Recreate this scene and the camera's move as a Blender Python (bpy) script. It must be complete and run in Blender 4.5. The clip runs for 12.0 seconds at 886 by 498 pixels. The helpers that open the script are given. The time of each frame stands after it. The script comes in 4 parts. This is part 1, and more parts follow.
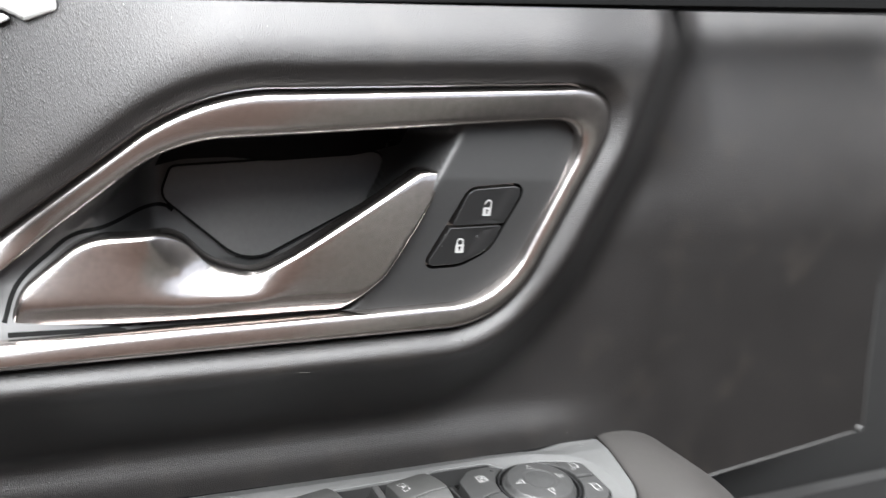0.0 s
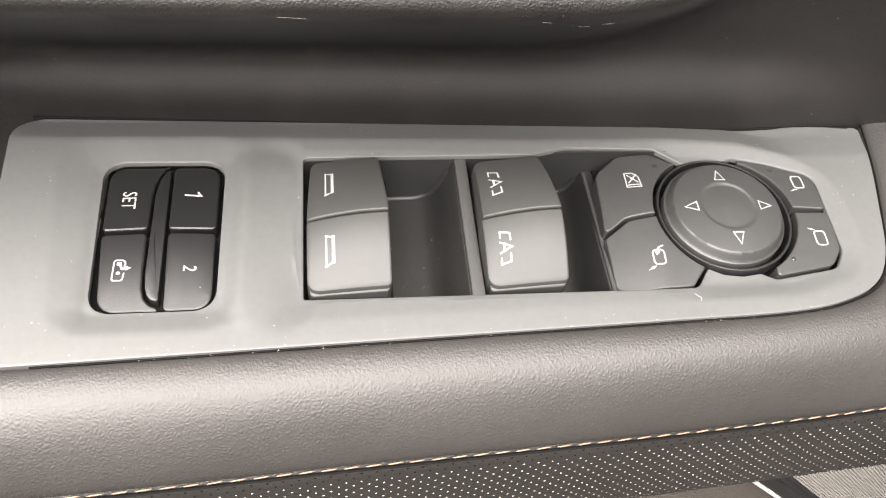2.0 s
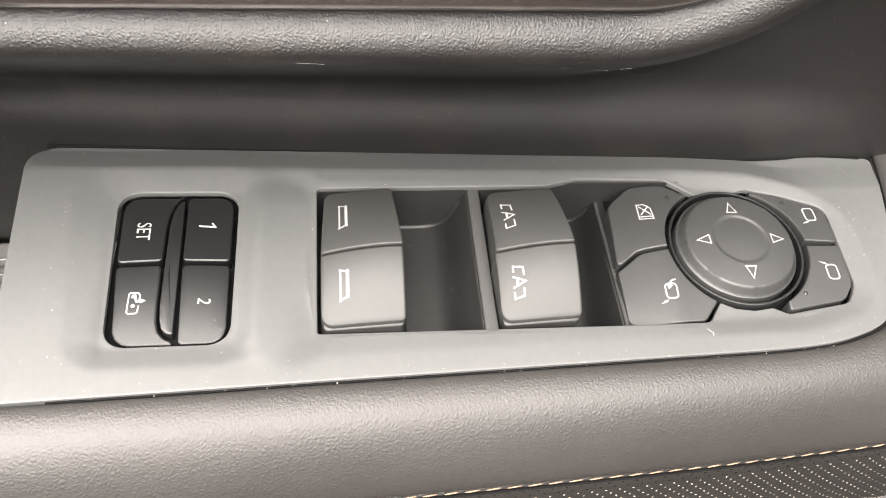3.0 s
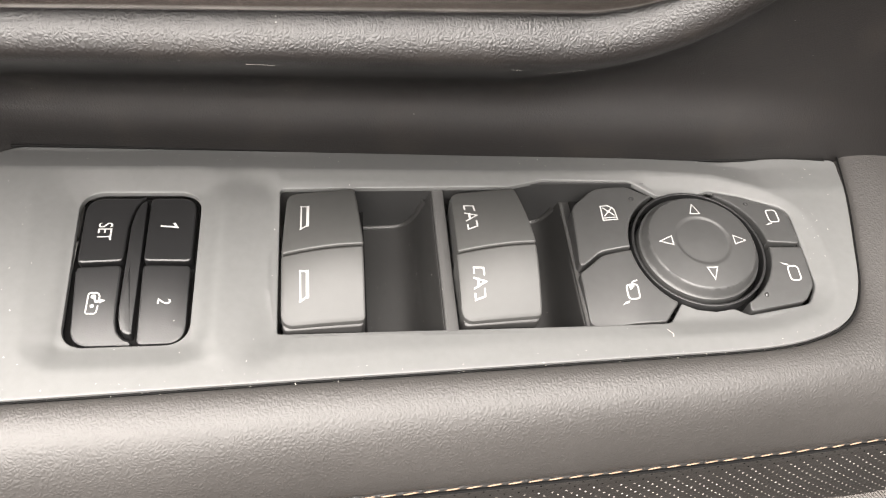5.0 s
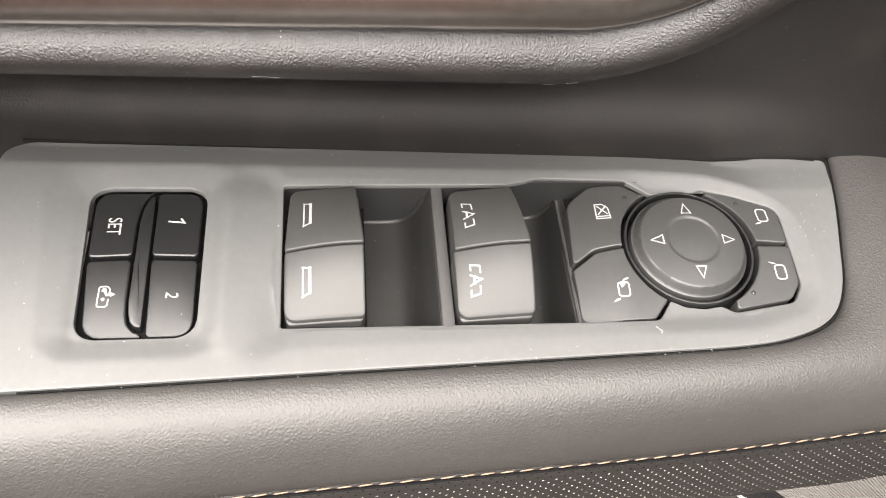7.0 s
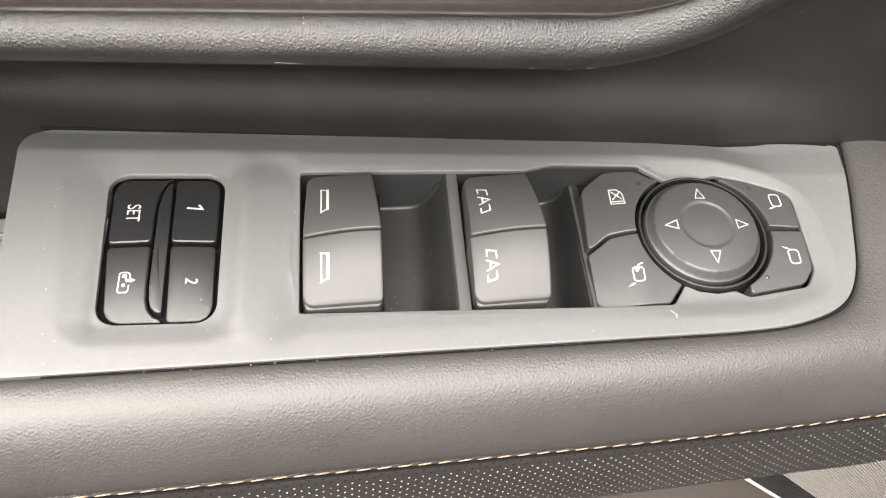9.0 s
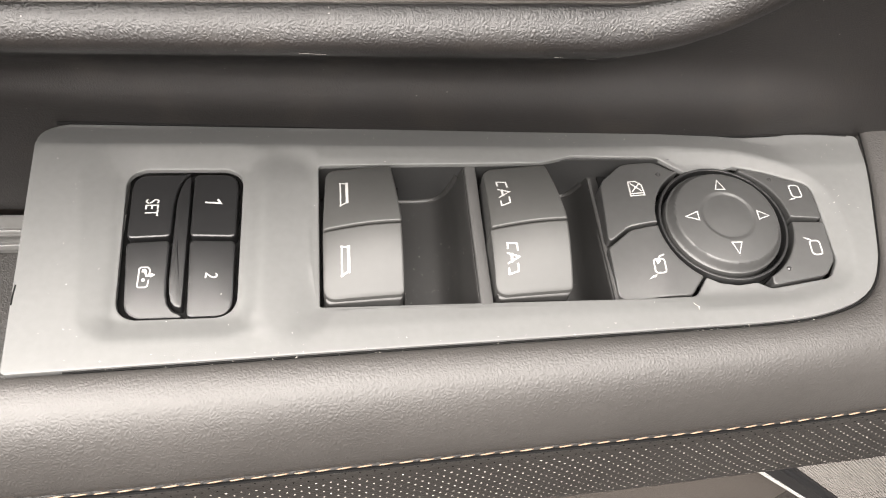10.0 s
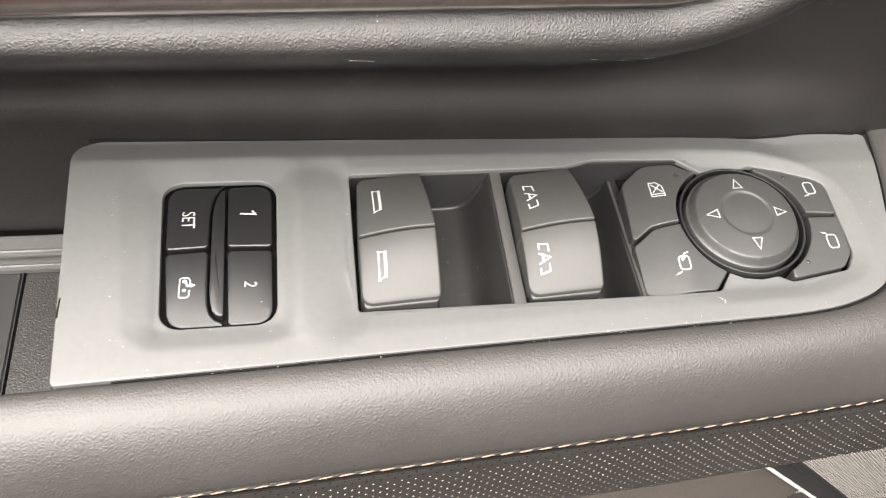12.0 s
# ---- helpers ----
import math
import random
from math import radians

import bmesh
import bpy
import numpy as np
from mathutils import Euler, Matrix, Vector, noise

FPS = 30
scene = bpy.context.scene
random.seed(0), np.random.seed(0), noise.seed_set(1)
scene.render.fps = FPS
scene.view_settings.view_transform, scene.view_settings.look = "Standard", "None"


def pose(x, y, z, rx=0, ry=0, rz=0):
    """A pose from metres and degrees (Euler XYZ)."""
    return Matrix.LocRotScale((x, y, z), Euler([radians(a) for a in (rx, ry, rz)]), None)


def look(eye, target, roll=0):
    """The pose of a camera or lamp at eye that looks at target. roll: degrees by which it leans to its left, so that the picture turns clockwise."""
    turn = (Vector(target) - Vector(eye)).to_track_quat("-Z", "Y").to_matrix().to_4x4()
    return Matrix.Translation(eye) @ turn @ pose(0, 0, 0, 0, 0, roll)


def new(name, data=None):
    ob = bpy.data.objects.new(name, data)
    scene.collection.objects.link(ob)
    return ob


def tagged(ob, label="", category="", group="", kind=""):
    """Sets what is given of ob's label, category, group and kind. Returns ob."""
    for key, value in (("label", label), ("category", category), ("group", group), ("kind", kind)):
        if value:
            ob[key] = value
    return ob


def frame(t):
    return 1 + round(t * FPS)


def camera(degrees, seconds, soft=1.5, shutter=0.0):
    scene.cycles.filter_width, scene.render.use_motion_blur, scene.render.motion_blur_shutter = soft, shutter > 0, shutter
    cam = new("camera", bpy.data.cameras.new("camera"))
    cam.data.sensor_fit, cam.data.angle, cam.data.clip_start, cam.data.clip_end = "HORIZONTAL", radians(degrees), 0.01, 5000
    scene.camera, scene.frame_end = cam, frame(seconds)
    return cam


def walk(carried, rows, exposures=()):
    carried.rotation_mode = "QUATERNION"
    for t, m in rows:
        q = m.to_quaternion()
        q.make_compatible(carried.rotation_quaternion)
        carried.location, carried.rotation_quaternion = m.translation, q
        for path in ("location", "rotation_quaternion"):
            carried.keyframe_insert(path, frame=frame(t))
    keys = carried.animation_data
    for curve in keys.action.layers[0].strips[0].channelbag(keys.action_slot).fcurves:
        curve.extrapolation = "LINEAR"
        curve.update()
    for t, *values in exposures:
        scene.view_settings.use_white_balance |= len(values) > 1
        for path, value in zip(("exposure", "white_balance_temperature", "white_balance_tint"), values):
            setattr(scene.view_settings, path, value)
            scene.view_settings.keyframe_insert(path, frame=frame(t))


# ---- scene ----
# Inner side of a car's front door: armrest with switch panel, door handle, padded trim.
# Lengths in the builders are millimetres from the corner of the memory buttons on the switch panel:
# x to the front of the car, y outwards through the door, z up. UP is that corner's height over the ground in metres.
UP = 0.95
cam = camera(57.86, 12.0, soft=1.1, shutter=0.5)
# seconds, x, y, z, yaw, pitch, roll
PATH = [
    (0.0, -28.75, -259.62, 200.38, -25.792, -14.593, 5.369),
    (0.5, 52.19, -229.17, 202.41, -11.676, -19.704, 6.931),
    (0.7, 65.05, -218.26, 198.84, -9.501, -22.791, 7.025),
    (0.8, 64.65, -211.39, 195.77, -9.378, -24.913, 7.013),
    (1.0, 60.25, -188.98, 193.78, -9.531, -32.045, 7.332),
    (1.2, 60.84, -164.44, 187.94, -9.499, -40.121, 7.204),
    (1.5, 63.50, -131.02, 175.50, -11.304, -49.216, 7.972),
    (1.8, 59.80, -107.72, 175.60, -14.433, -54.902, 10.570),
    (2.0, 59.17, -105.41, 176.11, -13.596, -55.089, 9.954),
    (2.5, 55.60, -103.20, 180.67, -13.615, -54.662, 10.356),
    (3.0, 56.10, -98.04, 181.27, -13.422, -55.108, 10.214),
    (4.8, 65.15, -98.62, 182.47, -14.221, -54.810, 10.901),
    (5.0, 64.59, -98.58, 182.80, -14.243, -55.116, 11.028),
    (5.5, 66.17, -95.69, 184.87, -14.555, -55.811, 11.492),
    (6.0, 65.25, -96.85, 193.18, -14.486, -56.208, 11.654),
    (6.5, 64.97, -97.77, 192.57, -14.494, -56.563, 11.793),
    (8.5, 62.44, -96.69, 193.76, -14.679, -57.627, 11.977),
    (9.0, 60.68, -98.78, 193.36, -14.617, -57.783, 11.760),
    (9.5, 58.02, -101.34, 193.05, -14.869, -58.055, 11.809),
    (10.0, 55.71, -98.52, 191.13, -14.474, -58.051, 11.287),
    (10.5, 52.80, -97.93, 190.74, -14.806, -57.945, 11.354),
    (11.0, 52.09, -97.52, 189.85, -15.011, -57.384, 11.198),
    (11.5, 48.32, -98.07, 190.46, -15.657, -56.979, 11.227),
    (12.0, 41.31, -104.59, 191.49, -15.928, -56.238, 10.780),
]
walk(cam, [(t, pose(x * 0.001, y * 0.001, UP + z * 0.001, 90 + pitch, 0, yaw) @ pose(0, 0, 0, 0, 0, roll)) for t, x, y, z, yaw, pitch, roll in PATH],
     [(0.0, 3.19, 6150, 9), (0.5, 3.56, 6650, 17), (1.2, 3.08, 6750, 14), (3.0, 3.1, 6800, 12), (12.0, 3.1, 6800, 12)])

# ---------------------------------------------------------------- light
world = bpy.data.worlds.new("sky")
scene.world = world
world.use_nodes = True
wt = world.node_tree
sky = wt.nodes.new("ShaderNodeTexSky")
sky.sky_type, sky.sun_disc = "NISHITA", False
sky.sun_elevation, sky.sun_rotation = radians(50), radians(-35)
sky.air_density, sky.dust_density, sky.ozone_density = 1.0, 8.0, 0.3
haze = wt.nodes.new("ShaderNodeHueSaturation")
haze.inputs["Saturation"].default_value = 0.3
wt.links.new(sky.outputs["Color"], haze.inputs["Color"])
wt.links.new(haze.outputs["Color"], wt.nodes["Background"].inputs["Color"])
wt.nodes["Background"].inputs["Strength"].default_value = 0.082
sun = new("sun", bpy.data.lights.new("sun", "SUN"))
sun.data.energy, sun.data.angle, sun.data.color = 3.55, radians(80), (1.0, 0.97, 0.93)
sun.matrix_world = look((-0.5, -0.55, UP + 1.9), (0.0, 0.0, UP))


# ---------------------------------------------------------------- materials
def material(name, color, rough=0.5, metal=0.0, grain=0.0, grain_size=1.0, cells=0.0, spread=0.06, stain=0.0, stain_color=None, ior=1.5, coat=0.0, speck=0.0):
    """A surface with fine relief: grain (noise) or cells (leather), sizes in mm, and uneven colour and gloss."""
    m = bpy.data.materials.new(name)
    m.use_nodes = True
    nt = m.node_tree
    n, link = nt.nodes, nt.links.new
    b = n["Principled BSDF"]
    b.inputs["Metallic"].default_value, b.inputs["IOR"].default_value = metal, ior
    b.inputs["Coat Weight"].default_value = coat
    geo = n.new("ShaderNodeNewGeometry")
    scale = n.new("ShaderNodeVectorMath")
    scale.operation = "SCALE"
    scale.inputs["Scale"].default_value = 1000
    link(geo.outputs["Position"], scale.inputs[0])

    def noise_at(size, detail=3.0):
        t = n.new("ShaderNodeTexNoise")
        t.inputs["Scale"].default_value, t.inputs["Detail"].default_value = 1.0 / size, detail
        link(scale.outputs[0], t.inputs["Vector"])
        return t.outputs["Fac"]

    big = noise_at(38.0, 4.0)
    fine = noise_at(2.2)
    mix = n.new("ShaderNodeMath")
    mix.operation = "ADD"
    link(big, mix.inputs[0])
    link(fine, mix.inputs[1])
    ramp = n.new("ShaderNodeMapRange")
    ramp.inputs["From Min"].default_value, ramp.inputs["From Max"].default_value = 0.6, 1.4
    ramp.inputs["To Min"].default_value, ramp.inputs["To Max"].default_value = 1 - spread * 2, 1 + spread * 2
    link(mix.outputs[0], ramp.inputs["Value"])
    tone = n.new("ShaderNodeVectorMath")
    tone.operation = "SCALE"
    tone.inputs[0].default_value = color
    link(ramp.outputs[0], tone.inputs["Scale"])
    out = tone.outputs[0]
    if stain:
        mask = n.new("ShaderNodeMapRange")
        mask.inputs["From Min"].default_value, mask.inputs["From Max"].default_value = 0.55, 0.72
        mask.inputs["To Max"].default_value = stain
        link(noise_at(22.0, 6.0), mask.inputs["Value"])
        blend = n.new("ShaderNodeMix")
        blend.data_type = "RGBA"
        link(mask.outputs[0], blend.inputs[0])
        link(out, blend.inputs[6])
        blend.inputs[7].default_value = (*stain_color, 1)
        out = blend.outputs[2]
    if speck:
        dots = n.new("ShaderNodeTexVoronoi")
        dots.inputs["Scale"].default_value = 1 / 5.2
        link(scale.outputs[0], dots.inputs["Vector"])
        near = n.new("ShaderNodeMath")
        near.operation = "LESS_THAN"
        near.inputs[1].default_value = 0.026
        link(dots.outputs["Distance"], near.inputs[0])
        part_of = n.new("ShaderNodeMath")
        part_of.operation = "MULTIPLY"
        part_of.inputs[1].default_value = speck
        link(near.outputs[0], part_of.inputs[0])
        dust = n.new("ShaderNodeMix")
        dust.data_type = "RGBA"
        link(part_of.outputs[0], dust.inputs[0])
        link(out, dust.inputs[6])
        dust.inputs[7].default_value = (0.5, 0.48, 0.46, 1)
        out = dust.outputs[2]
    link(out, b.inputs["Base Color"])
    rr = n.new("ShaderNodeMapRange")
    rr.inputs["To Min"].default_value, rr.inputs["To Max"].default_value = rough * 0.9, min(1, rough * 1.1)
    link(big, rr.inputs["Value"])
    link(rr.outputs[0], b.inputs["Roughness"])
    if grain or cells:
        bump = n.new("ShaderNodeBump")
        bump.inputs["Distance"].default_value = 0.001
        if cells:
            warp = n.new("ShaderNodeTexNoise")
            warp.inputs["Scale"].default_value, warp.inputs["Detail"].default_value = 0.45 / grain_size, 2.0
            link(scale.outputs[0], warp.inputs["Vector"])
            swing = n.new("ShaderNodeVectorMath")
            swing.operation, swing.inputs["Scale"].default_value = "SCALE", grain_size * 1.6
            link(warp.outputs["Color"], swing.inputs[0])
            place = n.new("ShaderNodeVectorMath")
            link(scale.outputs[0], place.inputs[0])
            link(swing.outputs[0], place.inputs[1])
            v = n.new("ShaderNodeTexVoronoi")
            v.feature = "DISTANCE_TO_EDGE"
            v.inputs["Scale"].default_value = 1.0 / grain_size
            link(place.outputs[0], v.inputs["Vector"])
            crease = n.new("ShaderNodeMapRange")
            crease.interpolation_type = "SMOOTHSTEP"
            crease.inputs["From Max"].default_value = 0.5
            link(v.outputs["Distance"], crease.inputs["Value"])
            lump = n.new("ShaderNodeMath")
            lump.operation = "MULTIPLY_ADD"
            lump.inputs[1].default_value = 0.8
            link(noise_at(grain_size * 2.2), lump.inputs[0])
            link(crease.outputs[0], lump.inputs[2])
            bump.inputs["Strength"].default_value = cells
            link(lump.outputs[0], bump.inputs["Height"])
        else:
            bump.inputs["Strength"].default_value = grain
            link(noise_at(grain_size), bump.inputs["Height"])
        link(bump.outputs[0], b.inputs["Normal"])
    return m


PANEL = material("satin_grey_plastic", (0.07, 0.0706, 0.0698), 0.48, ior=1.4, grain=0.04, grain_size=0.35, spread=0.04, speck=0.8)
# Scoop is near the bezel's colour; its recess shade is in this darker grey.
POCKET = material("shaded_grey_plastic", (0.012, 0.0117, 0.0114), 0.48, grain=0.05, grain_size=0.4, speck=1.0)
BUTTON = material("black_button_plastic", (0.0065, 0.0065, 0.0067), 0.4, grain=0.05, grain_size=0.3, speck=0.6)
MEMKEY = material("memory_key_plastic", (0.0065, 0.0065, 0.0068), 0.38, grain=0.09, grain_size=0.3, speck=0.6)
DIVIDE = material("divider_grey_plastic", (0.036, 0.0355, 0.035), 0.45, grain=0.04, grain_size=0.35, spread=0.04)
ROCKER = material("switch_grey_plastic", (0.024, 0.024, 0.023), 0.58, ior=1.5, grain=0.04, grain_size=0.3, spread=0.04)
KNOB = material("knob_dark_plastic", (0.025, 0.025, 0.0247), 0.42, ior=1.47, grain=0.04, grain_size=0.3)
# Black of the gaps; also the shade laid into the handle cup.
GAP = material("black_gap_and_shade", (0.006, 0.006, 0.006), 0.8, ior=1.1)
LEATHER = material("grey_leather", (0.0205, 0.0189, 0.0176), 0.56, ior=1.54, cells=0.145, grain_size=1.1, spread=0.07)
TRIM = material("padded_trim_skin", (0.0042, 0.0033, 0.003), 0.5, ior=1.6, cells=0.17, grain_size=0.8, spread=0.08, stain=0.07, stain_color=(0.08, 0.066, 0.052), speck=0.5)
PERF = material("perforated_leather", (0.014, 0.0128, 0.0118), 0.5, cells=0.14, grain_size=1.2)
DOT = material("perforation_backing", (0.5, 0.475, 0.44), 0.7)
THREAD = material("beige_thread", (0.155, 0.104, 0.069), 0.65, grain=0.2, grain_size=0.3)
MARK = material("white_print", (0.25, 0.25, 0.245), 0.5, spread=0.02)
# Uneven tint stands in for soft streaks of reflection.
CHROME = material("satin_chrome", (0.43, 0.4, 0.383), 0.22, metal=1.0, grain=0.015, grain_size=6.0, spread=0.08)
# Same plastic as the pocket; the back wall's shade is in this colour.
BACKWALL = material("shaded_pocket_wall", (0.014, 0.014, 0.014), 0.55, grain=0.05, grain_size=0.4)
# Cup's black made paler for the plate and edge that face the light.
COVER = material("soft_touch_black_lit", (0.032, 0.0315, 0.031), 0.55, grain=0.05, grain_size=0.4)
CUP = material("soft_touch_black", (0.017, 0.017, 0.017), 0.5, grain=0.04, grain_size=0.4)
RUBBER = material("black_rubber_and_gap", (0.005, 0.005, 0.005), 0.9, ior=1.2, grain=0.1, grain_size=0.6)
PEBBLE = material("pebbled_plastic", (0.018, 0.017, 0.016), 0.5, cells=0.22, grain_size=1.1, speck=1.0)
FABRIC = material("ribbed_grey_fabric", (0.15, 0.14, 0.13), 0.8, grain=0.2, grain_size=0.5)
GLOSS = material("gloss_black", (0.008, 0.008, 0.009), 0.5)
LINING = material("map_pocket_lining", (0.05, 0.042, 0.036), 0.85, grain=0.3, grain_size=1.5)
DULL = material("dull_grey_strip", (0.07, 0.069, 0.067), 0.35, grain=0.03, grain_size=0.5)
CARPET = material("brown_carpet", (0.015, 0.012, 0.01), 0.9, grain=0.6, grain_size=1.5, spread=0.15)
CABIN = material("dark_cabin_lining", (0.055, 0.043, 0.037), 0.8, grain=0.3, grain_size=2.0)
# Colours of the unseen walls that the chrome reflects.
GREY = material("grey_reflector", (0.085, 0.086, 0.08), 0.7, grain=0.2, grain_size=2.0, spread=0.2)
TAN = material("brown_reflector", (0.078, 0.051, 0.041), 0.6, grain=0.2, grain_size=2.0, spread=0.25)
PALE_WALL = material("pale_grey_reflector", (0.16, 0.16, 0.16), 0.6, grain=0.2, grain_size=2.0, spread=0.2)
TARMAC = material("asphalt", (0.05, 0.05, 0.05), 0.9, grain=0.6, grain_size=6.0, spread=0.15)
PALE = material("pale_trim_and_highlight", (0.45, 0.45, 0.44), 0.35)
SCUFF = material("scuffed_skin", (0.1, 0.095, 0.088), 0.7)
DUST = material("pale_dust", (0.45, 0.42, 0.39), 0.9)
GLASS = material("led_lens", (0.02, 0.02, 0.02), 0.15)


# ---------------------------------------------------------------- mesh helpers
def thing(name, x, y, z, label, category, group="", kind=""):
    ob = new(name)
    ob.empty_display_size = 0.02
    ob.location = (x * 0.001, y * 0.001, UP + z * 0.001)
    return tagged(ob, label, category, group, kind)


def part(name, bm, mat, parent, label="", smooth=40, kind=""):
    """Links a bmesh in millimetres as one mesh object under a thing or a part (or on its own)."""
    root = parent
    while root is not None and root.parent is not None:
        root = root.parent
    base = root.location if root is not None else Vector((0, 0, 0))
    for v in bm.verts:
        v.co = Vector((v.co.x * 0.001, v.co.y * 0.001, UP + v.co.z * 0.001)) - base
    me = bpy.data.meshes.new(name)
    bmesh.ops.recalc_face_normals(bm, faces=bm.faces)
    bm.to_mesh(me)
    bm.free()
    if smooth:
        me.shade_smooth()
        me.set_sharp_from_angle(angle=radians(smooth))
    me.materials.append(mat)
    ob = new(name, me)
    ob.parent = parent
    if label or kind:
        tagged(ob, label, kind=kind)
    return ob


def bend(x, z):
    """How far the door's upper part curves outwards towards the rear."""
    return 0.0022 * max(0.0, 40 - x) ** 2 * float(ease((z - 80) / 50)) if x > -80 else 31.7 * float(ease((z - 80) / 50))


def upright(bm, y=0.0):
    """Turns a flat-built piece up against the door: its y becomes z, its height points to the cabin from the plane y."""
    for v in bm.verts:
        v.co = Vector((v.co.x, y - v.co.z + bend(v.co.x, v.co.y), v.co.y))
    return bm


def rounded(corners, seg=7, step=0.0):
    """A closed outline from corners (x, y, radius), counter-clockwise; step: longest side before it is divided."""
    out, n = [], len(corners)
    for i, (x, y, r) in enumerate(corners):
        p, a, b = Vector((x, y)), Vector(corners[i - 1][:2]), Vector(corners[(i + 1) % n][:2])
        u, w = (a - p).normalized(), (b - p).normalized()
        turn = math.acos(max(-1, min(1, u.dot(w))))
        cut = min(r / math.tan(turn / 2), 0.48 * (a - p).length, 0.48 * (b - p).length) if r else 0
        if not r:
            out.append(p)
            continue
        s, e = p + u * cut, p + w * cut
        for k in range(seg + 1):
            f = k / seg
            out.append((1 - f) ** 2 * s + 2 * f * (1 - f) * p.lerp((s + e) / 2, 0.18) + f * f * e)
    if step:
        fine = []
        for i, p in enumerate(out):
            q = out[(i + 1) % len(out)]
            k = max(1, math.ceil((q - p).length / step))
            fine += [p.lerp(q, j / k) for j in range(k)]
        out = fine
    return [tuple(p) for p in out]


def offset(poly, d):
    """The outline moved outwards by d (counter-clockwise outlines)."""
    p = np.array(poly, float)
    e = np.roll(p, -1, 0) - p
    e /= np.linalg.norm(e, axis=1)[:, None] + 1e-12
    n = np.stack([e[:, 1], -e[:, 0]], 1)
    m = n + np.roll(n, 1, 0)
    m /= np.maximum((m * m).sum(1) / 2, 0.6)[:, None]
    return [tuple(q) for q in p + d * m]


def circle(x, y, r, n=48):
    return [(x + r * math.cos(2 * math.pi * k / n), y + r * math.sin(2 * math.pi * k / n)) for k in range(n)]


def inside(pts, poly):
    pts, p = np.asarray(pts, float), np.asarray(poly, float)
    q = np.roll(p, -1, 0)
    hit = np.zeros(len(pts), bool)
    for (x0, y0), (x1, y1) in zip(p, q):
        cross = (y0 > pts[:, 1]) != (y1 > pts[:, 1])
        hit ^= cross & (pts[:, 0] < (x1 - x0) * (pts[:, 1] - y0) / (y1 - y0 + 1e-15) + x0)
    return hit


def distance(pts, poly, closed=True):
    """How far points lie from an outline's line."""
    pts, p = np.asarray(pts, float), np.asarray(poly, float)
    best = np.full(len(pts), 1e9)
    for i in range(len(p) - (0 if closed else 1)):
        a, b = p[i], p[(i + 1) % len(p)]
        e = b - a
        f = np.clip(((pts - a) @ e) / (e @ e + 1e-12), 0, 1)
        best = np.minimum(best, np.linalg.norm(pts - a - f[:, None] * e, axis=1))
    return best


def ease(x):
    x = np.clip(x, 0, 1)
    return x * x * (3 - 2 * x)


def sheet(bm, outline, height, step=2.0, holes=()):
    """A surface over an outline with holes. height(points) gives z. Returns the vertices along the outline and each hole."""
    from mathutils.geometry import delaunay_2d_cdt
    loops = [list(outline), *[list(h) for h in holes]]
    pts, edges = [], []
    for loop in loops:
        k = len(pts)
        pts += [tuple(p) for p in loop]
        edges += [(k + i, k + (i + 1) % len(loop)) for i in range(len(loop))]
    o = np.array(outline)
    xs, ys = np.arange(o[:, 0].min() + step / 2, o[:, 0].max(), step), np.arange(o[:, 1].min() + step / 2, o[:, 1].max(), step)
    grid = np.stack(np.meshgrid(xs, ys), -1).reshape(-1, 2)
    if len(grid):
        keep = inside(grid, outline) & (distance(grid, outline) > step * 0.45)
        for h in holes:
            keep &= ~inside(grid, h) & (distance(grid, h) > step * 0.45)
        pts += [tuple(p) for p in grid[keep]]
    vs, _, fs, orig, _, _ = delaunay_2d_cdt([Vector(p) for p in pts], edges, [], 0, 1e-6)
    flat = np.array([tuple(v) for v in vs])
    z = np.broadcast_to(height(flat), len(flat))
    made = [bm.verts.new((x, y, h)) for (x, y), h in zip(flat, z)]
    mid = np.array([flat[list(f)].mean(0) for f in fs])
    good = inside(mid, outline)
    for h in holes:
        good &= ~inside(mid, h)
    for f, g in zip(fs, good):
        if g:
            bm.faces.new([made[i] for i in f])
    at = {}
    for new_i, olds in enumerate(orig):
        for old in olds:
            at[old] = made[new_i]
    out, k = [], 0
    for loop in loops:
        out.append([at[k + i] for i in range(len(loop))])
        k += len(loop)
    return out


def wall(bm, loop, *rings):
    """Joins a loop of vertices to rings of places, one after another."""
    for ring in rings:
        nxt = [bm.verts.new(p) for p in ring]
        for i in range(len(loop)):
            j = (i + 1) % len(loop)
            if loop[i] is not loop[j]:
                bm.faces.new((loop[i], loop[j], nxt[j], nxt[i]))
        loop = nxt
    return loop


def lidded(outline, height, depth, bevel=0.5, step=2.0, holes=(), inner=None, margin=0.0):
    """A solid key or plate: a shaped top, softened edges, walls down by depth, and a floor."""
    bm = bmesh.new()
    keep = bevel + margin
    loops = sheet(bm, offset(outline, -keep), height, step, [offset(h, keep) for h in holes])
    for source, loop, way in [(outline, loops[0], -1)] + [(h, lp, 1) for h, lp in zip(holes, loops[1:])]:
        a, b = offset(source, way * bevel * 0.3), offset(source, 0)
        za, zb = [np.broadcast_to(height(np.array(q)), len(q)) for q in (a, b)]
        c = offset(source, way * bevel)
        zc = np.broadcast_to(height(np.array(c)), len(c))
        if margin:
            loop = wall(bm, loop, [(*p, z) for p, z in zip(c, zc)])
        low = wall(bm, loop, [(*p, z - bevel * 0.3) for p, z in zip(a, za)], [(*p, z - bevel) for p, z in zip(b, zb)], [(*p, z - (depth if way < 0 or inner is None else inner)) for p, z in zip(b, zb)])
        if not holes:
            bm.faces.new(low)
    return bm


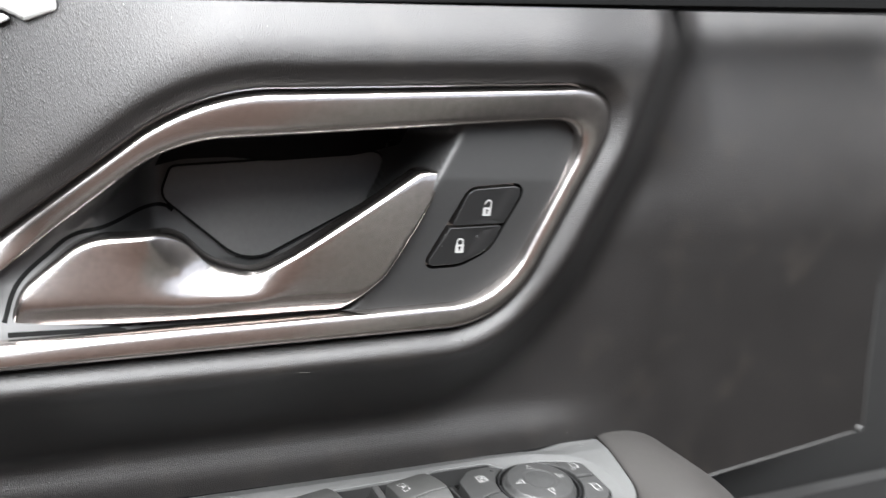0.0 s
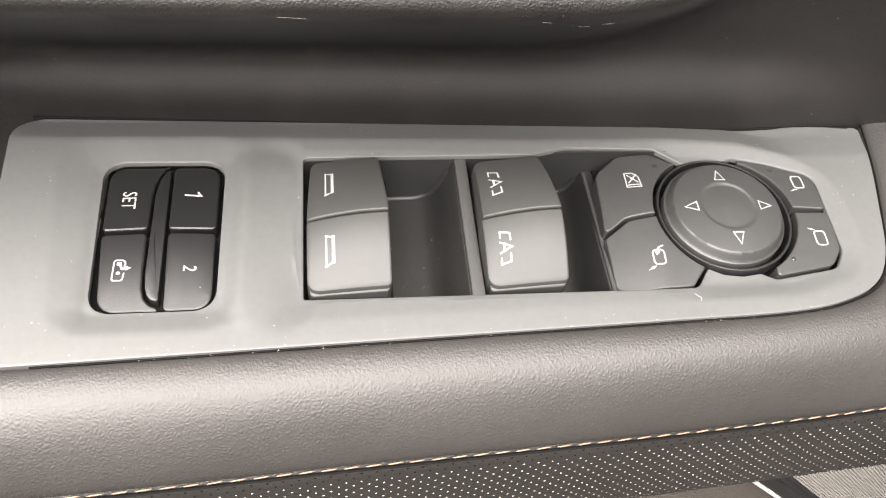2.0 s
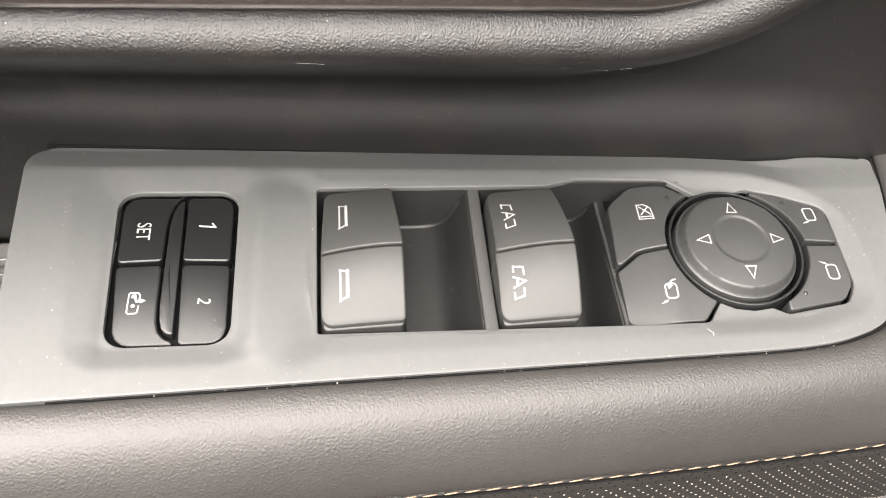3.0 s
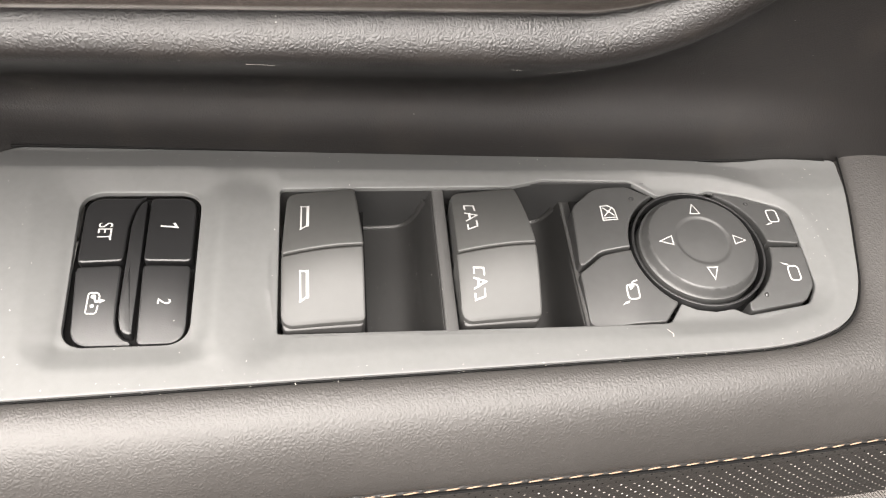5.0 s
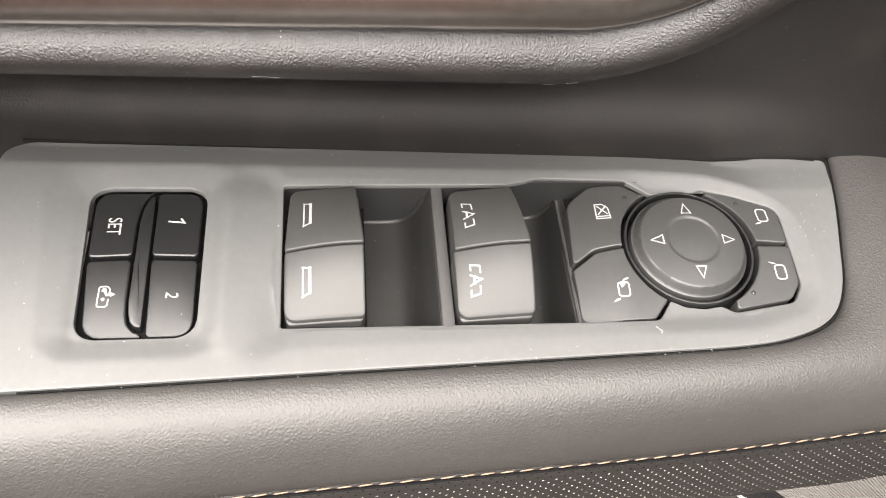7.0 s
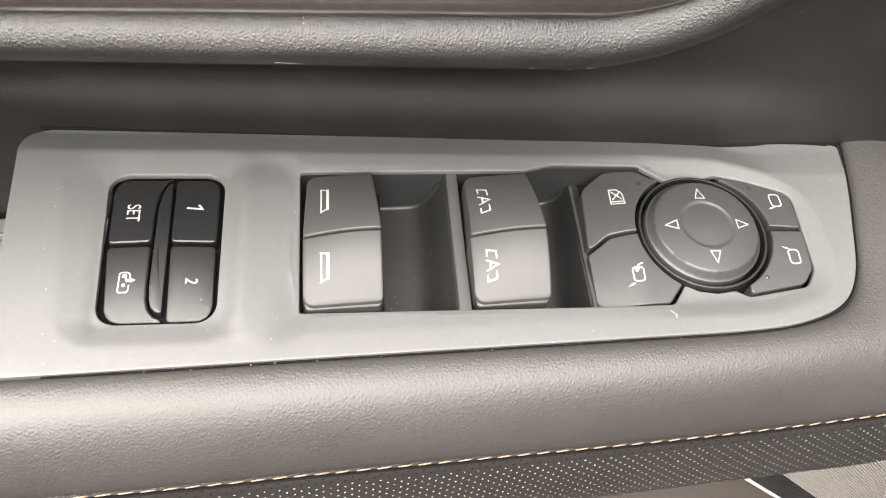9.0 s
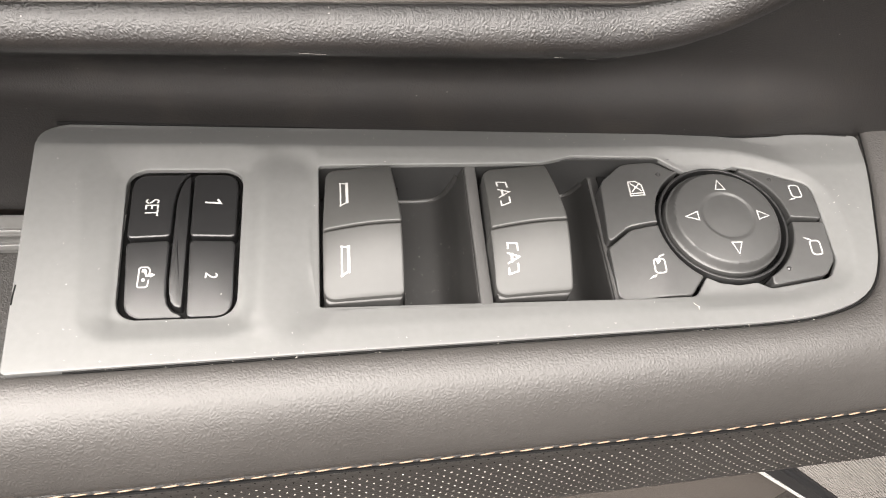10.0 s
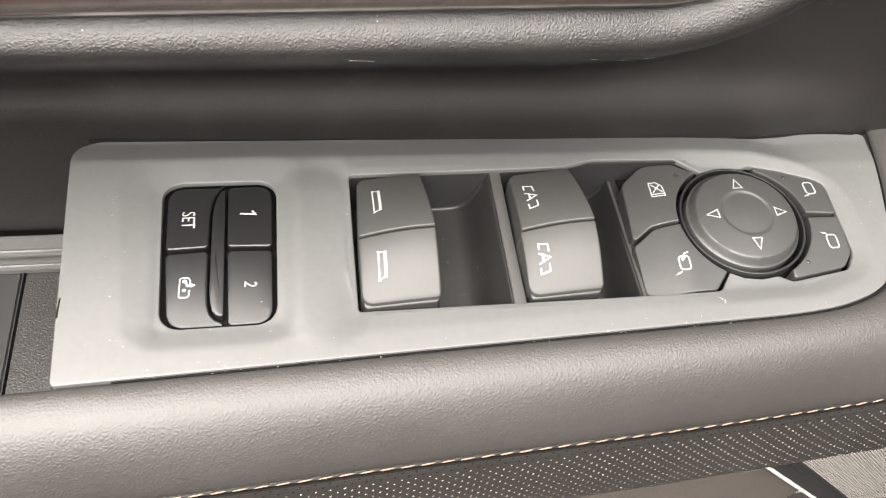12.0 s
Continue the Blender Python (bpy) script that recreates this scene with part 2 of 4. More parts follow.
def ribbon(points, width, height, closed=False, proud=0.06, step=0.6):
    """A printed line of that width with mitred corners, laid on the surface height(points)."""
    p = [Vector(q) for q in points]
    n = len(p)
    rails = []
    for i, q in enumerate(p):
        before = (q - p[i - 1]).normalized() if closed or i else (p[1] - p[0]).normalized()
        after = (p[(i + 1) % n] - q).normalized() if closed or i < n - 1 else before
        side = Vector((-before.y - after.y, before.x + after.x))
        side = side / max(side.dot(Vector((-after.y, after.x))), 0.35)
        c = q if closed or 0 < i < n - 1 else q + after * (width / 2 if i else -width / 2)
        rails.append((c + side * width / 2, c - side * width / 2))
    if closed:
        rails.append(rails[0])
    rows = [rails[0]]
    for (a0, a1), (b0, b1) in zip(rails, rails[1:]):
        k = max(1, math.ceil((b0 - a0).length / step))
        rows += [(a0.lerp(b0, j / k), a1.lerp(b1, j / k)) for j in range(1, k + 1)]
    bm = bmesh.new()
    last = None
    for pair in rows:
        z = np.broadcast_to(height(np.array([tuple(q) for q in pair])), 2)
        now = [bm.verts.new((q.x, q.y, h + proud)) for q, h in zip(pair, z)]
        if last:
            bm.faces.new((last[0], last[1], now[1], now[0]))
        last = now
    return bm


def band(poly, width, height, proud=0.06):
    """A closed printed or sunken line along an outline, one strip."""
    bm = bmesh.new()
    a, b = offset(poly, width / 2), offset(poly, -width / 2)
    za, zb = [np.broadcast_to(height(np.array(q)), len(q)) + proud for q in (a, b)]
    wall(bm, [bm.verts.new((*q, z)) for q, z in zip(a, za)], [(*q, z) for q, z in zip(b, zb)])
    return bm


def rimmed(outline, rim, height, step=1.6):
    """A shaped face whose rim runs through rings (inset, drop) down to its outline."""
    bm = bmesh.new()
    loop = sheet(bm, offset(outline, -rim[0][0]), height, step)[0]
    for inset, drop in rim[1:]:
        q = offset(outline, -inset)
        z = np.broadcast_to(height(np.array(q)), len(q))
        loop = wall(bm, loop, [(*c, h - drop) for c, h in zip(q, z)])
    return bm


def patch(outline, height, proud=0.06, step=0.7):
    bm = bmesh.new()
    sheet(bm, outline, lambda q: height(q) + proud, step)
    return bm


def merged(*bms):
    out = bmesh.new()
    for i, b in enumerate(bms):
        for v in b.verts:
            v.co.z += 0.015 * i
        me = bpy.data.meshes.new("piece")
        b.to_mesh(me)
        b.free()
        out.from_mesh(me)
        bpy.data.meshes.remove(me)
    return out


def lettering(text, size, x, y, turn, height, proud=0.06, squeeze=1.0):
    """Printed characters in the built-in font, centred at x, y and turned by degrees."""
    cu = bpy.data.curves.new("lettering", "FONT")
    cu.body, cu.size, cu.align_x, cu.align_y = text, size, "CENTER", "CENTER"
    ob = bpy.data.objects.new("lettering", cu)
    scene.collection.objects.link(ob)
    me = bpy.data.meshes.new_from_object(ob.evaluated_get(bpy.context.evaluated_depsgraph_get()))
    bpy.data.objects.remove(ob)
    bm = bmesh.new()
    bm.from_mesh(me)
    c, s = math.cos(radians(turn)), math.sin(radians(turn))
    for v in bm.verts:
        a, b = v.co.x * squeeze, v.co.y
        q = (x + c * a - s * b, y + s * a + c * b)
        v.co = Vector((*q, float(np.broadcast_to(height(np.array([q])), 1)[0]) + proud))
    return bm


def loft(rows):
    """A surface through rows of places, all of one length."""
    bm = bmesh.new()
    grid = [[bm.verts.new(p) for p in r] for r in rows]
    for r, s in zip(grid, grid[1:]):
        for i in range(len(r) - 1):
            bm.faces.new((r[i], r[i + 1], s[i + 1], s[i]))
    return bm


def box(x0, x1, y0, y1, z0, z1, bevel=0.0):
    bm = bmesh.new()
    bmesh.ops.create_cube(bm, size=1)
    for v in bm.verts:
        v.co = Vector(((x0 + x1) / 2 + v.co.x * (x1 - x0), (y0 + y1) / 2 + v.co.y * (y1 - y0), (z0 + z1) / 2 + v.co.z * (z1 - z0)))
    if bevel:
        bmesh.ops.bevel(bm, geom=bm.edges[:], offset=bevel, segments=3, affect="EDGES")
    return bm


def even(points, step):
    """Points of an open line at even steps, with a smooth run through the corners."""
    p = [Vector(q) for q in points]
    fine = []
    for i in range(len(p) - 1):
        a, b, c, d = p[max(i - 1, 0)], p[i], p[i + 1], p[min(i + 2, len(p) - 1)]
        for k in range(12):
            f = k / 12
            fine.append(0.5 * (2 * b + (c - a) * f + (2 * a - 5 * b + 4 * c - d) * f * f + (3 * b - a - 3 * c + d) * f ** 3))
    fine.append(p[-1])
    arc = np.r_[0, np.cumsum([(b - a).length for a, b in zip(fine, fine[1:])])]
    at = np.linspace(0, arc[-1], max(2, round(arc[-1] / step)))
    cols = np.array([tuple(q) for q in fine])
    return [tuple(np.interp(s, arc, cols[:, k]) for k in range(cols.shape[1])) for s in at]


# ---------------------------------------------------------------- the door's padded trim
OUT_C = [(-99.5, 79.2, 10), (140, 84.5, 42), (190, 188.5, 16), (11, 175.7, 70)]
IN_C = [(-75, 88.6, 7), (137, 95, 34), (174, 174, 12), (2.6, 158.2, 50)]
BEZEL_OUT = rounded(OUT_C, seg=14, step=3)
BOLSTER = rounded([(-620, 70.2, 0), (132, 73.2, 45), (166.5, 111.5, 60), (189, 160, 60), (206, 205, 30), (232, 300, 0), (-620, 300, 0)], seg=10)


def trim_depth(p):
    """How far out (y) the trim's skin lies at places (x, z)."""
    p = np.asarray(p, float)
    x, z = p[:, 0], p[:, 1]
    d = distance(p, BOLSTER) * np.where(inside(p, BOLSTER), -1, 1)
    base = 66.1 - 0.028 * (x + 28) + 24 * ease((z - 110) / 120)
    base = base + 7.5 * ease((z - 3) / 22) * ease((250 - x) / 70)
    base = base + 0.0012 * np.maximum(z - 150, 0) ** 2 * ease((x - 150) / 60)
    base = base + 0.02 * np.maximum(z - 186 - 0.0835 * x, 0) ** 2
    base = base - 17 * ease((z - 135) / 50) * ease((285 - x) / 80)
    flank, crown = 122.5 + 0.87 * (x + 50), 175.7 + 0.0714 * (x - 11)
    mix = np.clip(0.5 + (crown - flank) / 30, 0, 1)
    rim = crown + (flank - crown) * mix - 15 * mix * (1 - mix)
    u = np.maximum(z - rim - 8, 0)
    pad = 18.3 + (0.3 + 0.34 * ease((x + 20) / 60)) * np.where(u < 14, u * u / 28, u - 7)
    pad = pad + 6 * ease((z - 150) / 60) * ease((x - 150) / 60)
    pad = pad + 3.4 * np.clip(1 - distance(p, BEZEL_OUT) / 16, 0, 1) ** 2 * ease((104 - z) / 12) * ease((170 - x) / 130)
    free = pad + np.interp(np.maximum(d + 4, 0), [0, 3, 6, 9, 12, 16, 21, 31, 75], [0, 0.7, 2.4, 5.0, 8.0, 12.1, 17.2, 27.1, 70])
    gap = np.clip(0.5 + (base - free) / 18, 0, 1)
    y = base + (free - base) * gap - 9 * gap * (1 - gap)
    return y


door = thing("door_trim", 0, 70, -40, "dark grey padded door trim skin with soft bolster and scuffs", "door trim", kind="structure")
bm = bmesh.new()
outline = rounded([(-620, -62, 0), (250, -45, 0), (300, -38, 4), (437, -20, 6), (421, 80, 0), (428, 160, 0), (440, 240, 0), (-620, 155, 0)], step=6)
loops = sheet(bm, outline, lambda p: -trim_depth(p), 3.5, [offset(BEZEL_OUT, 11)])
wall(bm, loops[0], [(v.co.x, v.co.y, v.co.z - 14) for v in loops[0]])
lip = []
for d, sink in ((9.8, 0.1), (8.6, 0.45), (7.4, 1.0), (6.2, 1.7), (5.0, 2.5), (3.9, 3.35), (2.9, 4.2), (2.0, 5.1), (1.3, 6.4), (1.0, 16)):
    q = offset(BEZEL_OUT, d)
    lip.append([(*c, -y - sink) for c, y in zip(q, trim_depth(q))])
wall(bm, loops[1], *lip)
part("padded_skin", upright(bm), TRIM, door)
seal = merged(box(-620, 420, 0, 12, -6, 16, 2.5))
for v in seal.verts:
    v.co = Vector((v.co.x, v.co.y + 50, v.co.z + 205.5 + 0.0835 * v.co.x + 0.00003 * max(0.0, v.co.x) ** 2))
part("window_seal", seal, RUBBER, door, "black rubber window seal")
def bead(points, radius, n=6):
    """A thin round cord through places."""
    p = [Vector(q) for q in points]
    bm = bmesh.new()
    last = None
    for i, q in enumerate(p):
        d = (p[min(i + 1, len(p) - 1)] - p[max(i - 1, 0)]).normalized()
        u = d.cross(Vector((0, 1, 0.1))).normalized()
        w = d.cross(u)
        ring = [q + radius * (math.cos(2 * math.pi * k / n) * u + math.sin(2 * math.pi * k / n) * w) for k in range(n)]
        last = wall(bm, last, ring) if last else [bm.verts.new(c) for c in ring]
    return bm


def on_trim(points, proud=0.3):
    return [(x, float(trim_depth([(x, z)])[0]) - proud, z) for x, z in points]


# Paler cords put in where the trim's edge catches the light.
part("edge_highlight", bead(on_trim([(298, -38.5), (340, -33), (390, -26.5), (430, -21.2)]), 0.55), COVER, door, "thin paler cord for the edge that catches light")
part("edge_highlight", bead(on_trim([(437, -17), (428, 30), (421, 80)]), 0.45), COVER, door, "thin paler cord for the edge that catches light")
part("corner_clip", upright(lidded(circle(435, -19.5, 2.6, 14), lambda q: 0 * q[:, 0], 3, 0.9, 1.5), float(trim_depth([(435, -19.5)])[0]) - 0.8), PANEL, door)
part("door_shell", box(-640, 460, 126, 170, -600, 196), CABIN, door)
part("lower_panel", box(250, 640, 114, 124, -420, 190), CUP, door, "dark plain lower trim")
sill = part("sill_trim", upright(lidded(rounded([(-79, 197.3, 2), (-47.4, 196.8, 3), (-43.6, 195.2, 2), (-40.9, 193.7, 1), (-30.7, 198.1, 1.5), (-31.7, 206.6, 2), (-79, 204.4, 2)], seg=4), lambda q: 0 * q[:, 0], 8, 1.4, 3), 30.5), PALE, door, "pale satin trim end")
part("sill_inset", upright(lidded(rounded([(-79, 189.6, 2), (-48.5, 192.1, 2), (-44.4, 194.1, 1), (-46.9, 195.4, 1), (-79, 195.1, 2)], seg=4), lambda q: 0 * q[:, 0], 6, 0.8, 3), 31.5), PALE, sill)

rng = np.random.default_rng(3)
for k in range(7):
    x, z, g, l = 120 + rng.normal(0, 1.0), 79.3 + rng.normal(0, 0.8), rng.uniform(0, 3.14), rng.uniform(0.6, 1.6)
    part("scuff", bead([(x - l * math.cos(g), 19.9, z - l * math.sin(g)), (x + l * math.cos(g), 19.9, z + l * math.sin(g))], 0.045, 4), SCUFF, door, "pale scuff on the bolster")
for x0, z0, x1, z1 in ((49, 71.2, 54.5, 70.6), (102, 70.9, 104, 70.6), (111, 67, 113.5, 67.4), (115.5, 69, 118, 69.5)):
    part("scuff", bead(on_trim([(x0, z0), ((x0 + x1) / 2, (z0 + z1) / 2 + 0.15), (x1, z1)], 0.1), 0.05, 4), SCUFF, door, "pale scuff on the bolster")

# ---------------------------------------------------------------- the inner door handle
handle = thing("inner_door_handle", 50, 40, 80, "satin chrome inner door handle in a black cup beside lock buttons", "door handle")
FACE = 24.0
bm = bmesh.new()


def between(share):
    mix = [tuple(a + (b - a) * share for a, b in zip(o, i)) for o, i in zip(OUT_C, IN_C)]
    raw = rounded(mix, seg=16)
    out = []
    for side in range(4):
        arc, nxt = raw[side * 17:side * 17 + 17], raw[(side * 17 + 17) % 68]
        out += arc
        out += [tuple(np.array(arc[-1]) + (np.array(nxt) - arc[-1]) * k / 14) for k in range(1, 14)]
    return out


first = None
for share, h in ((-0.02, -9), (0.0, -1.5), (0.03, 1.0), (0.08, 2.3), (0.16, 3.0), (0.3, 3.15), (0.5, 3.05), (0.7, 2.7), (0.84, 2.3), (0.92, 1.7), (0.97, 0.2), (1.0, -3.0), (1.01, -9)):
    ring = [(*p, h) for p in between(share)]
    if first is None:
        first = [bm.verts.new(p) for p in ring]
        last = first
    else:
        last = wall(bm, last, ring)
part("surround", upright(bm, FACE), CHROME, handle, "satin chrome surround", smooth=50)

LOCK_EDGE = [(118, 171), (72, 90)]


IN_C_POLY = between(1.0)
bm = bmesh.new()
a, b = np.array(LOCK_EDGE[0]), np.array(LOCK_EDGE[1])
test = (np.array([60.0, 150.0]) - a)
e = (b - a) / np.linalg.norm(b - a)
SIDE = 1.0 if (test[0] * e[1] - test[1] * e[0]) > 0 else -1.0


def cup_face(p):
    p = np.asarray(p, float)
    x, z = p[:, 0], p[:, 1]
    side = SIDE * ((x - a[0]) * e[1] - (z - a[1]) * e[0])
    deep = ease(side / (6 + 5 * ease((z - 138) / 24))) * ease((distance(p, IN_C_POLY) + 1) / 9)
    left = ease((x + 22) / 26)
    plate = -3.0 + 1.8 * ease((z - 112) / 34) - 0.15 * np.maximum(z - 147, 0)
    well = 5 + 0.2 * np.clip(z - 104, 0, 40) * (1 - left) + 33.4 * left + 0.22 * np.clip(z - 106, 0, 60) * left
    return plate + (-well - plate) * deep


LOCK_OUT = offset(rounded([(101, 109.6, 3), (118, 110.3, 14), (131, 116.5, 14), (145.2, 145.6, 4), (118.5, 143.2, 6)], seg=6), 0.7)
sheet(bm, IN_C_POLY, cup_face, 1.3, [LOCK_OUT])
part("cup", upright(bm, FACE), CUP, handle, "soft black recessed cup", smooth=85)
bm = bmesh.new()
wall(bm, [bm.verts.new((*p, float(cup_face([p])[0]))) for p in LOCK_OUT], [(*p, -9) for p in LOCK_OUT])
part("lock_frame", upright(bm, FACE), GAP, handle)

PLATE = rounded([(37, 104, 16), (92, 131, 6), (98, 150.5, 4), (8, 142, 3), (4, 131, 5)], seg=5, step=3)
bm = bmesh.new()
cover_face = lambda p: -36.4 - 0.22 * (np.asarray(p)[:, 1] - 106) + 1.6 * ease((20 - np.asarray(p)[:, 0]) / 20)
lp = sheet(bm, PLATE, cover_face, 2.5)
wall(bm, lp[0], [(v.co.x, v.co.y, v.co.z - 1.6) for v in lp[0]])
# The light on the plate is put into its paler colour.
part("cup_cover", upright(bm, FACE), COVER, handle, "removable dark cover plate")
rim = offset(PLATE, 0.45)
part("cover_gap", upright(band(rim, 1.0, lambda p: cover_face(p) - 0.3, 0.0), FACE), GAP, handle)

# shade under the cup's roof, laid as a black sheet above the cover plate
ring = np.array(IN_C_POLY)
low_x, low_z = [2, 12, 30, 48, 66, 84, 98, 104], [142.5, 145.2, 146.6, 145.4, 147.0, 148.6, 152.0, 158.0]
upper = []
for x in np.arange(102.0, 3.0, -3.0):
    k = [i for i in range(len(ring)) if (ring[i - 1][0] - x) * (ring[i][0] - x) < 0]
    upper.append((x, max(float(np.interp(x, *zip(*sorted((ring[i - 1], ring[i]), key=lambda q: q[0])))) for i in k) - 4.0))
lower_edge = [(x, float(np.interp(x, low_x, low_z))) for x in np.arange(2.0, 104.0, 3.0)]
roof_shade = lambda p: np.maximum(cup_face(p), cover_face(p)) + 0.25
part("roof_shade", upright(patch(lower_edge + [q for q in upper if q[1] > float(np.interp(q[0], low_x, low_z)) + 1], roof_shade, 0.0, 1.3), FACE), GAP, handle, "black sheet for the shade above the cover plate", smooth=85)

LEVER = rounded([(-49, 91.5, 3), (68, 93.3, 7), (84, 107, 10), (110, 149.5, 4), (98, 150, 10), (52, 121, 25), (33, 109.3, 11), (19, 112.5, 12), (6, 125.5, 16), (-24, 123.4, 22), (-45, 105, 14)], seg=6, step=3)


def lever_face(p):
    p = np.asarray(p, float)
    x, z = p[:, 0], p[:, 1]
    h = 2.5 * ease((x + 50) / 40) - 3.0
    h = h + 2.5 * ease((z - 92) / 10)
    thumb = np.exp(-(((x - 12) / 17) ** 2 + ((z - 113) / 11) ** 2))
    roll = np.clip(1 - distance(p, [(4, 126), (11, 121), (20, 112.2), (33, 109.3), (45, 116)], False) / 11, 0, 1)
    h = h - 0.0042 * (z - 114) ** 2
    return h - 7 * thumb - 7 * roll ** 2 * ease((50 - x) / 26)


bm = rimmed(LEVER, [(2.0, 0), (1.5, 0.12), (1.0, 0.4), (0.6, 0.85), (0.25, 1.5), (0.05, 2.4), (0.0, 3.5), (0.0, 9)], lever_face)
part("lever", upright(bm, FACE), CHROME, handle, "satin chrome pull lever", smooth=60)

for line in ([(-49.6, 95), (-45.8, 106), (-36, 115.8), (-25, 123.4), (2, 127), (8, 125.2)], [(-48, 90.7), (64, 92.2)]):
    path = [q[:2] for q in even([Vector((*q, 0)) for q in line], 2.0)]
    part("lever_gap", upright(ribbon(path, 1.5, cup_face, proud=0.15), FACE), GAP, handle, "black gap beside the lever")

# lock and unlock keys
lock_top = lambda p: -2.6 + 1.2 * ease((np.asarray(p)[:, 1] - 112) / 34) + 0.6 * ease((np.asarray(p)[:, 0] - 0.55 * (np.asarray(p)[:, 1] - 110) - 117) / 5)
KEY_UP = rounded([(112.6, 127.3, 1), (136.2, 128.4, 1), (144.4, 144.9, 3.5), (118.9, 142.6, 5)], seg=5)
KEY_DOWN = rounded([(101.8, 110.1, 2.5), (118, 110.9, 13), (130.6, 117, 13), (135.6, 127.6, 1), (112.0, 126.5, 1)], seg=5)
locks = []
for name, key, label in (("unlock_button", KEY_UP, "black unlock button"), ("lock_button", KEY_DOWN, "black lock button with indicator")):
    locks.append(part(name, upright(lidded(key, lock_top, 5, 0.45, 1.5), FACE), BUTTON, handle, label, smooth=20))


def padlock(x, z, is_open):
    body = patch([(x - 1.9, z - 3), (x + 1.9, z - 3), (x + 1.9, z + 0.6), (x - 1.9, z + 0.6)], lock_top)
    arch = [(x - 1.35 + (1.6 if is_open else 0), z + (1.6 if is_open else 0.4))]
    s = 1.2 if is_open else 0
    for k in range(9):
        g = math.pi * (1 - k / 8)
        arch.append((x + s * 0.2 + 1.35 * math.cos(g), z + 1.7 + s * 0.5 + 1.35 * math.sin(g)))
    arch.append((x + 1.35 + s * 0.2, z + 0.3))
    if is_open:
        arch = arch[1:]
    return merged(body, ribbon(arch, 0.65, lock_top))


for ob, (x, z), free in ((locks[0], (127.6, 134.6), True), (locks[1], (117, 118.8), False)):
    part("padlock_symbol", upright(padlock(x, z, free), FACE), MARK, ob, "white printed padlock")
    hole = upright(merged(patch(circle(x, z - 0.7, 0.55, 12), lock_top, 0.1), patch([(x - 0.25, z - 2.2), (x + 0.25, z - 2.2), (x + 0.25, z - 0.7), (x - 0.25, z - 0.7)], lock_top, 0.1)), FACE)
    part("keyhole", hole, BUTTON, ob)
part("indicator", upright(lidded(circle(124.6, 122.5, 0.75, 16), lambda q: lock_top(q) + 0.3, 1, 0.25, 0.4), FACE), GLASS, locks[1], "small unlit indicator lens")

# ---------------------------------------------------------------- the armrest
armrest = thing("armrest", 100, 0, -90, "grey leather armrest with beige stitching and perforated side", "armrest")
INNER = [(-620, -32), (-300, -25.5), (-25, -16.5), (60, -13.4), (140, -10.5), (180, -8.8), (198, -5.6), (209, 0.0), (215.5, 10), (220, 25), (224, 40), (227, 56), (229, 72)]
OUTER = [(-620, -58), (-300, -50), (-27, -41), (60, -37), (140, -33.3), (180, -31), (212, -28.6), (245, -25), (272, -14), (287, 4), (292, 25), (290, 48), (286, 72)]
N_ALONG = 260


def paired(n=N_ALONG):
    """Inner and outer line at shared shares, corner by corner."""
    t = np.linspace(0, len(INNER) - 1, n)
    out = []
    for line in (INNER, OUTER):
        q = np.array(line, float)
        fine = np.array(even([Vector((*r, i)) for i, r in enumerate(q)], 1.0))
        out.append(np.stack([np.interp(t, fine[:, 2], fine[:, 0]), np.interp(t, fine[:, 2], fine[:, 1])], 1))
    return out


P_IN, P_OUT = paired()
SECTION = [(-0.03, -7), (0.0, -4), (0.014, -3.0), (0.024, -0.8), (0.04, 0.2), (0.085, 0.9), (0.18, 1.5), (0.3, 1.4), (0.42, 0.7), (0.54, -0.9), (0.66, -3.6), (0.76, -6.7), (0.86, -10.6), (0.94, -14.5), (0.985, -17.5), (1.0, -19.2), (0.988, -20.6), (0.96, -21.4)]
UNDER = [(0.96, -21.2), (1.02, -22.2), (1.06, -26), (1.10, -33), (1.145, -41), (1.185, -49), (1.21, -58), (1.17, -64.5), (0.98, -71), (0.6, -75), (0.0, -76)]


def nose_drop(p):
    """The rest falls away at its front end."""
    return -4 * ease((p[:, 0] - 235) / 45)


def rest_rows(section):
    rows = []
    for f, z in section:
        p = P_IN + (P_OUT - P_IN) * f
        h = z + nose_drop(p) * max(0.0, min(1.0, f * 1.2))
        flare = 0.75 * max(0.0, -21 - z) * ease((P_OUT[:, 0] - 262) / 26)
        rows.append([(x + g, y, zz) for (x, y), zz, g in zip(p, h, flare)])
    return rows


part("padded_top", loft(rest_rows(SECTION)), LEATHER, armrest, "grained grey leather pad", smooth=80)
side = part("perforated_side", loft(rest_rows(UNDER)), PERF, armrest, "dark perforated leather side", smooth=80)

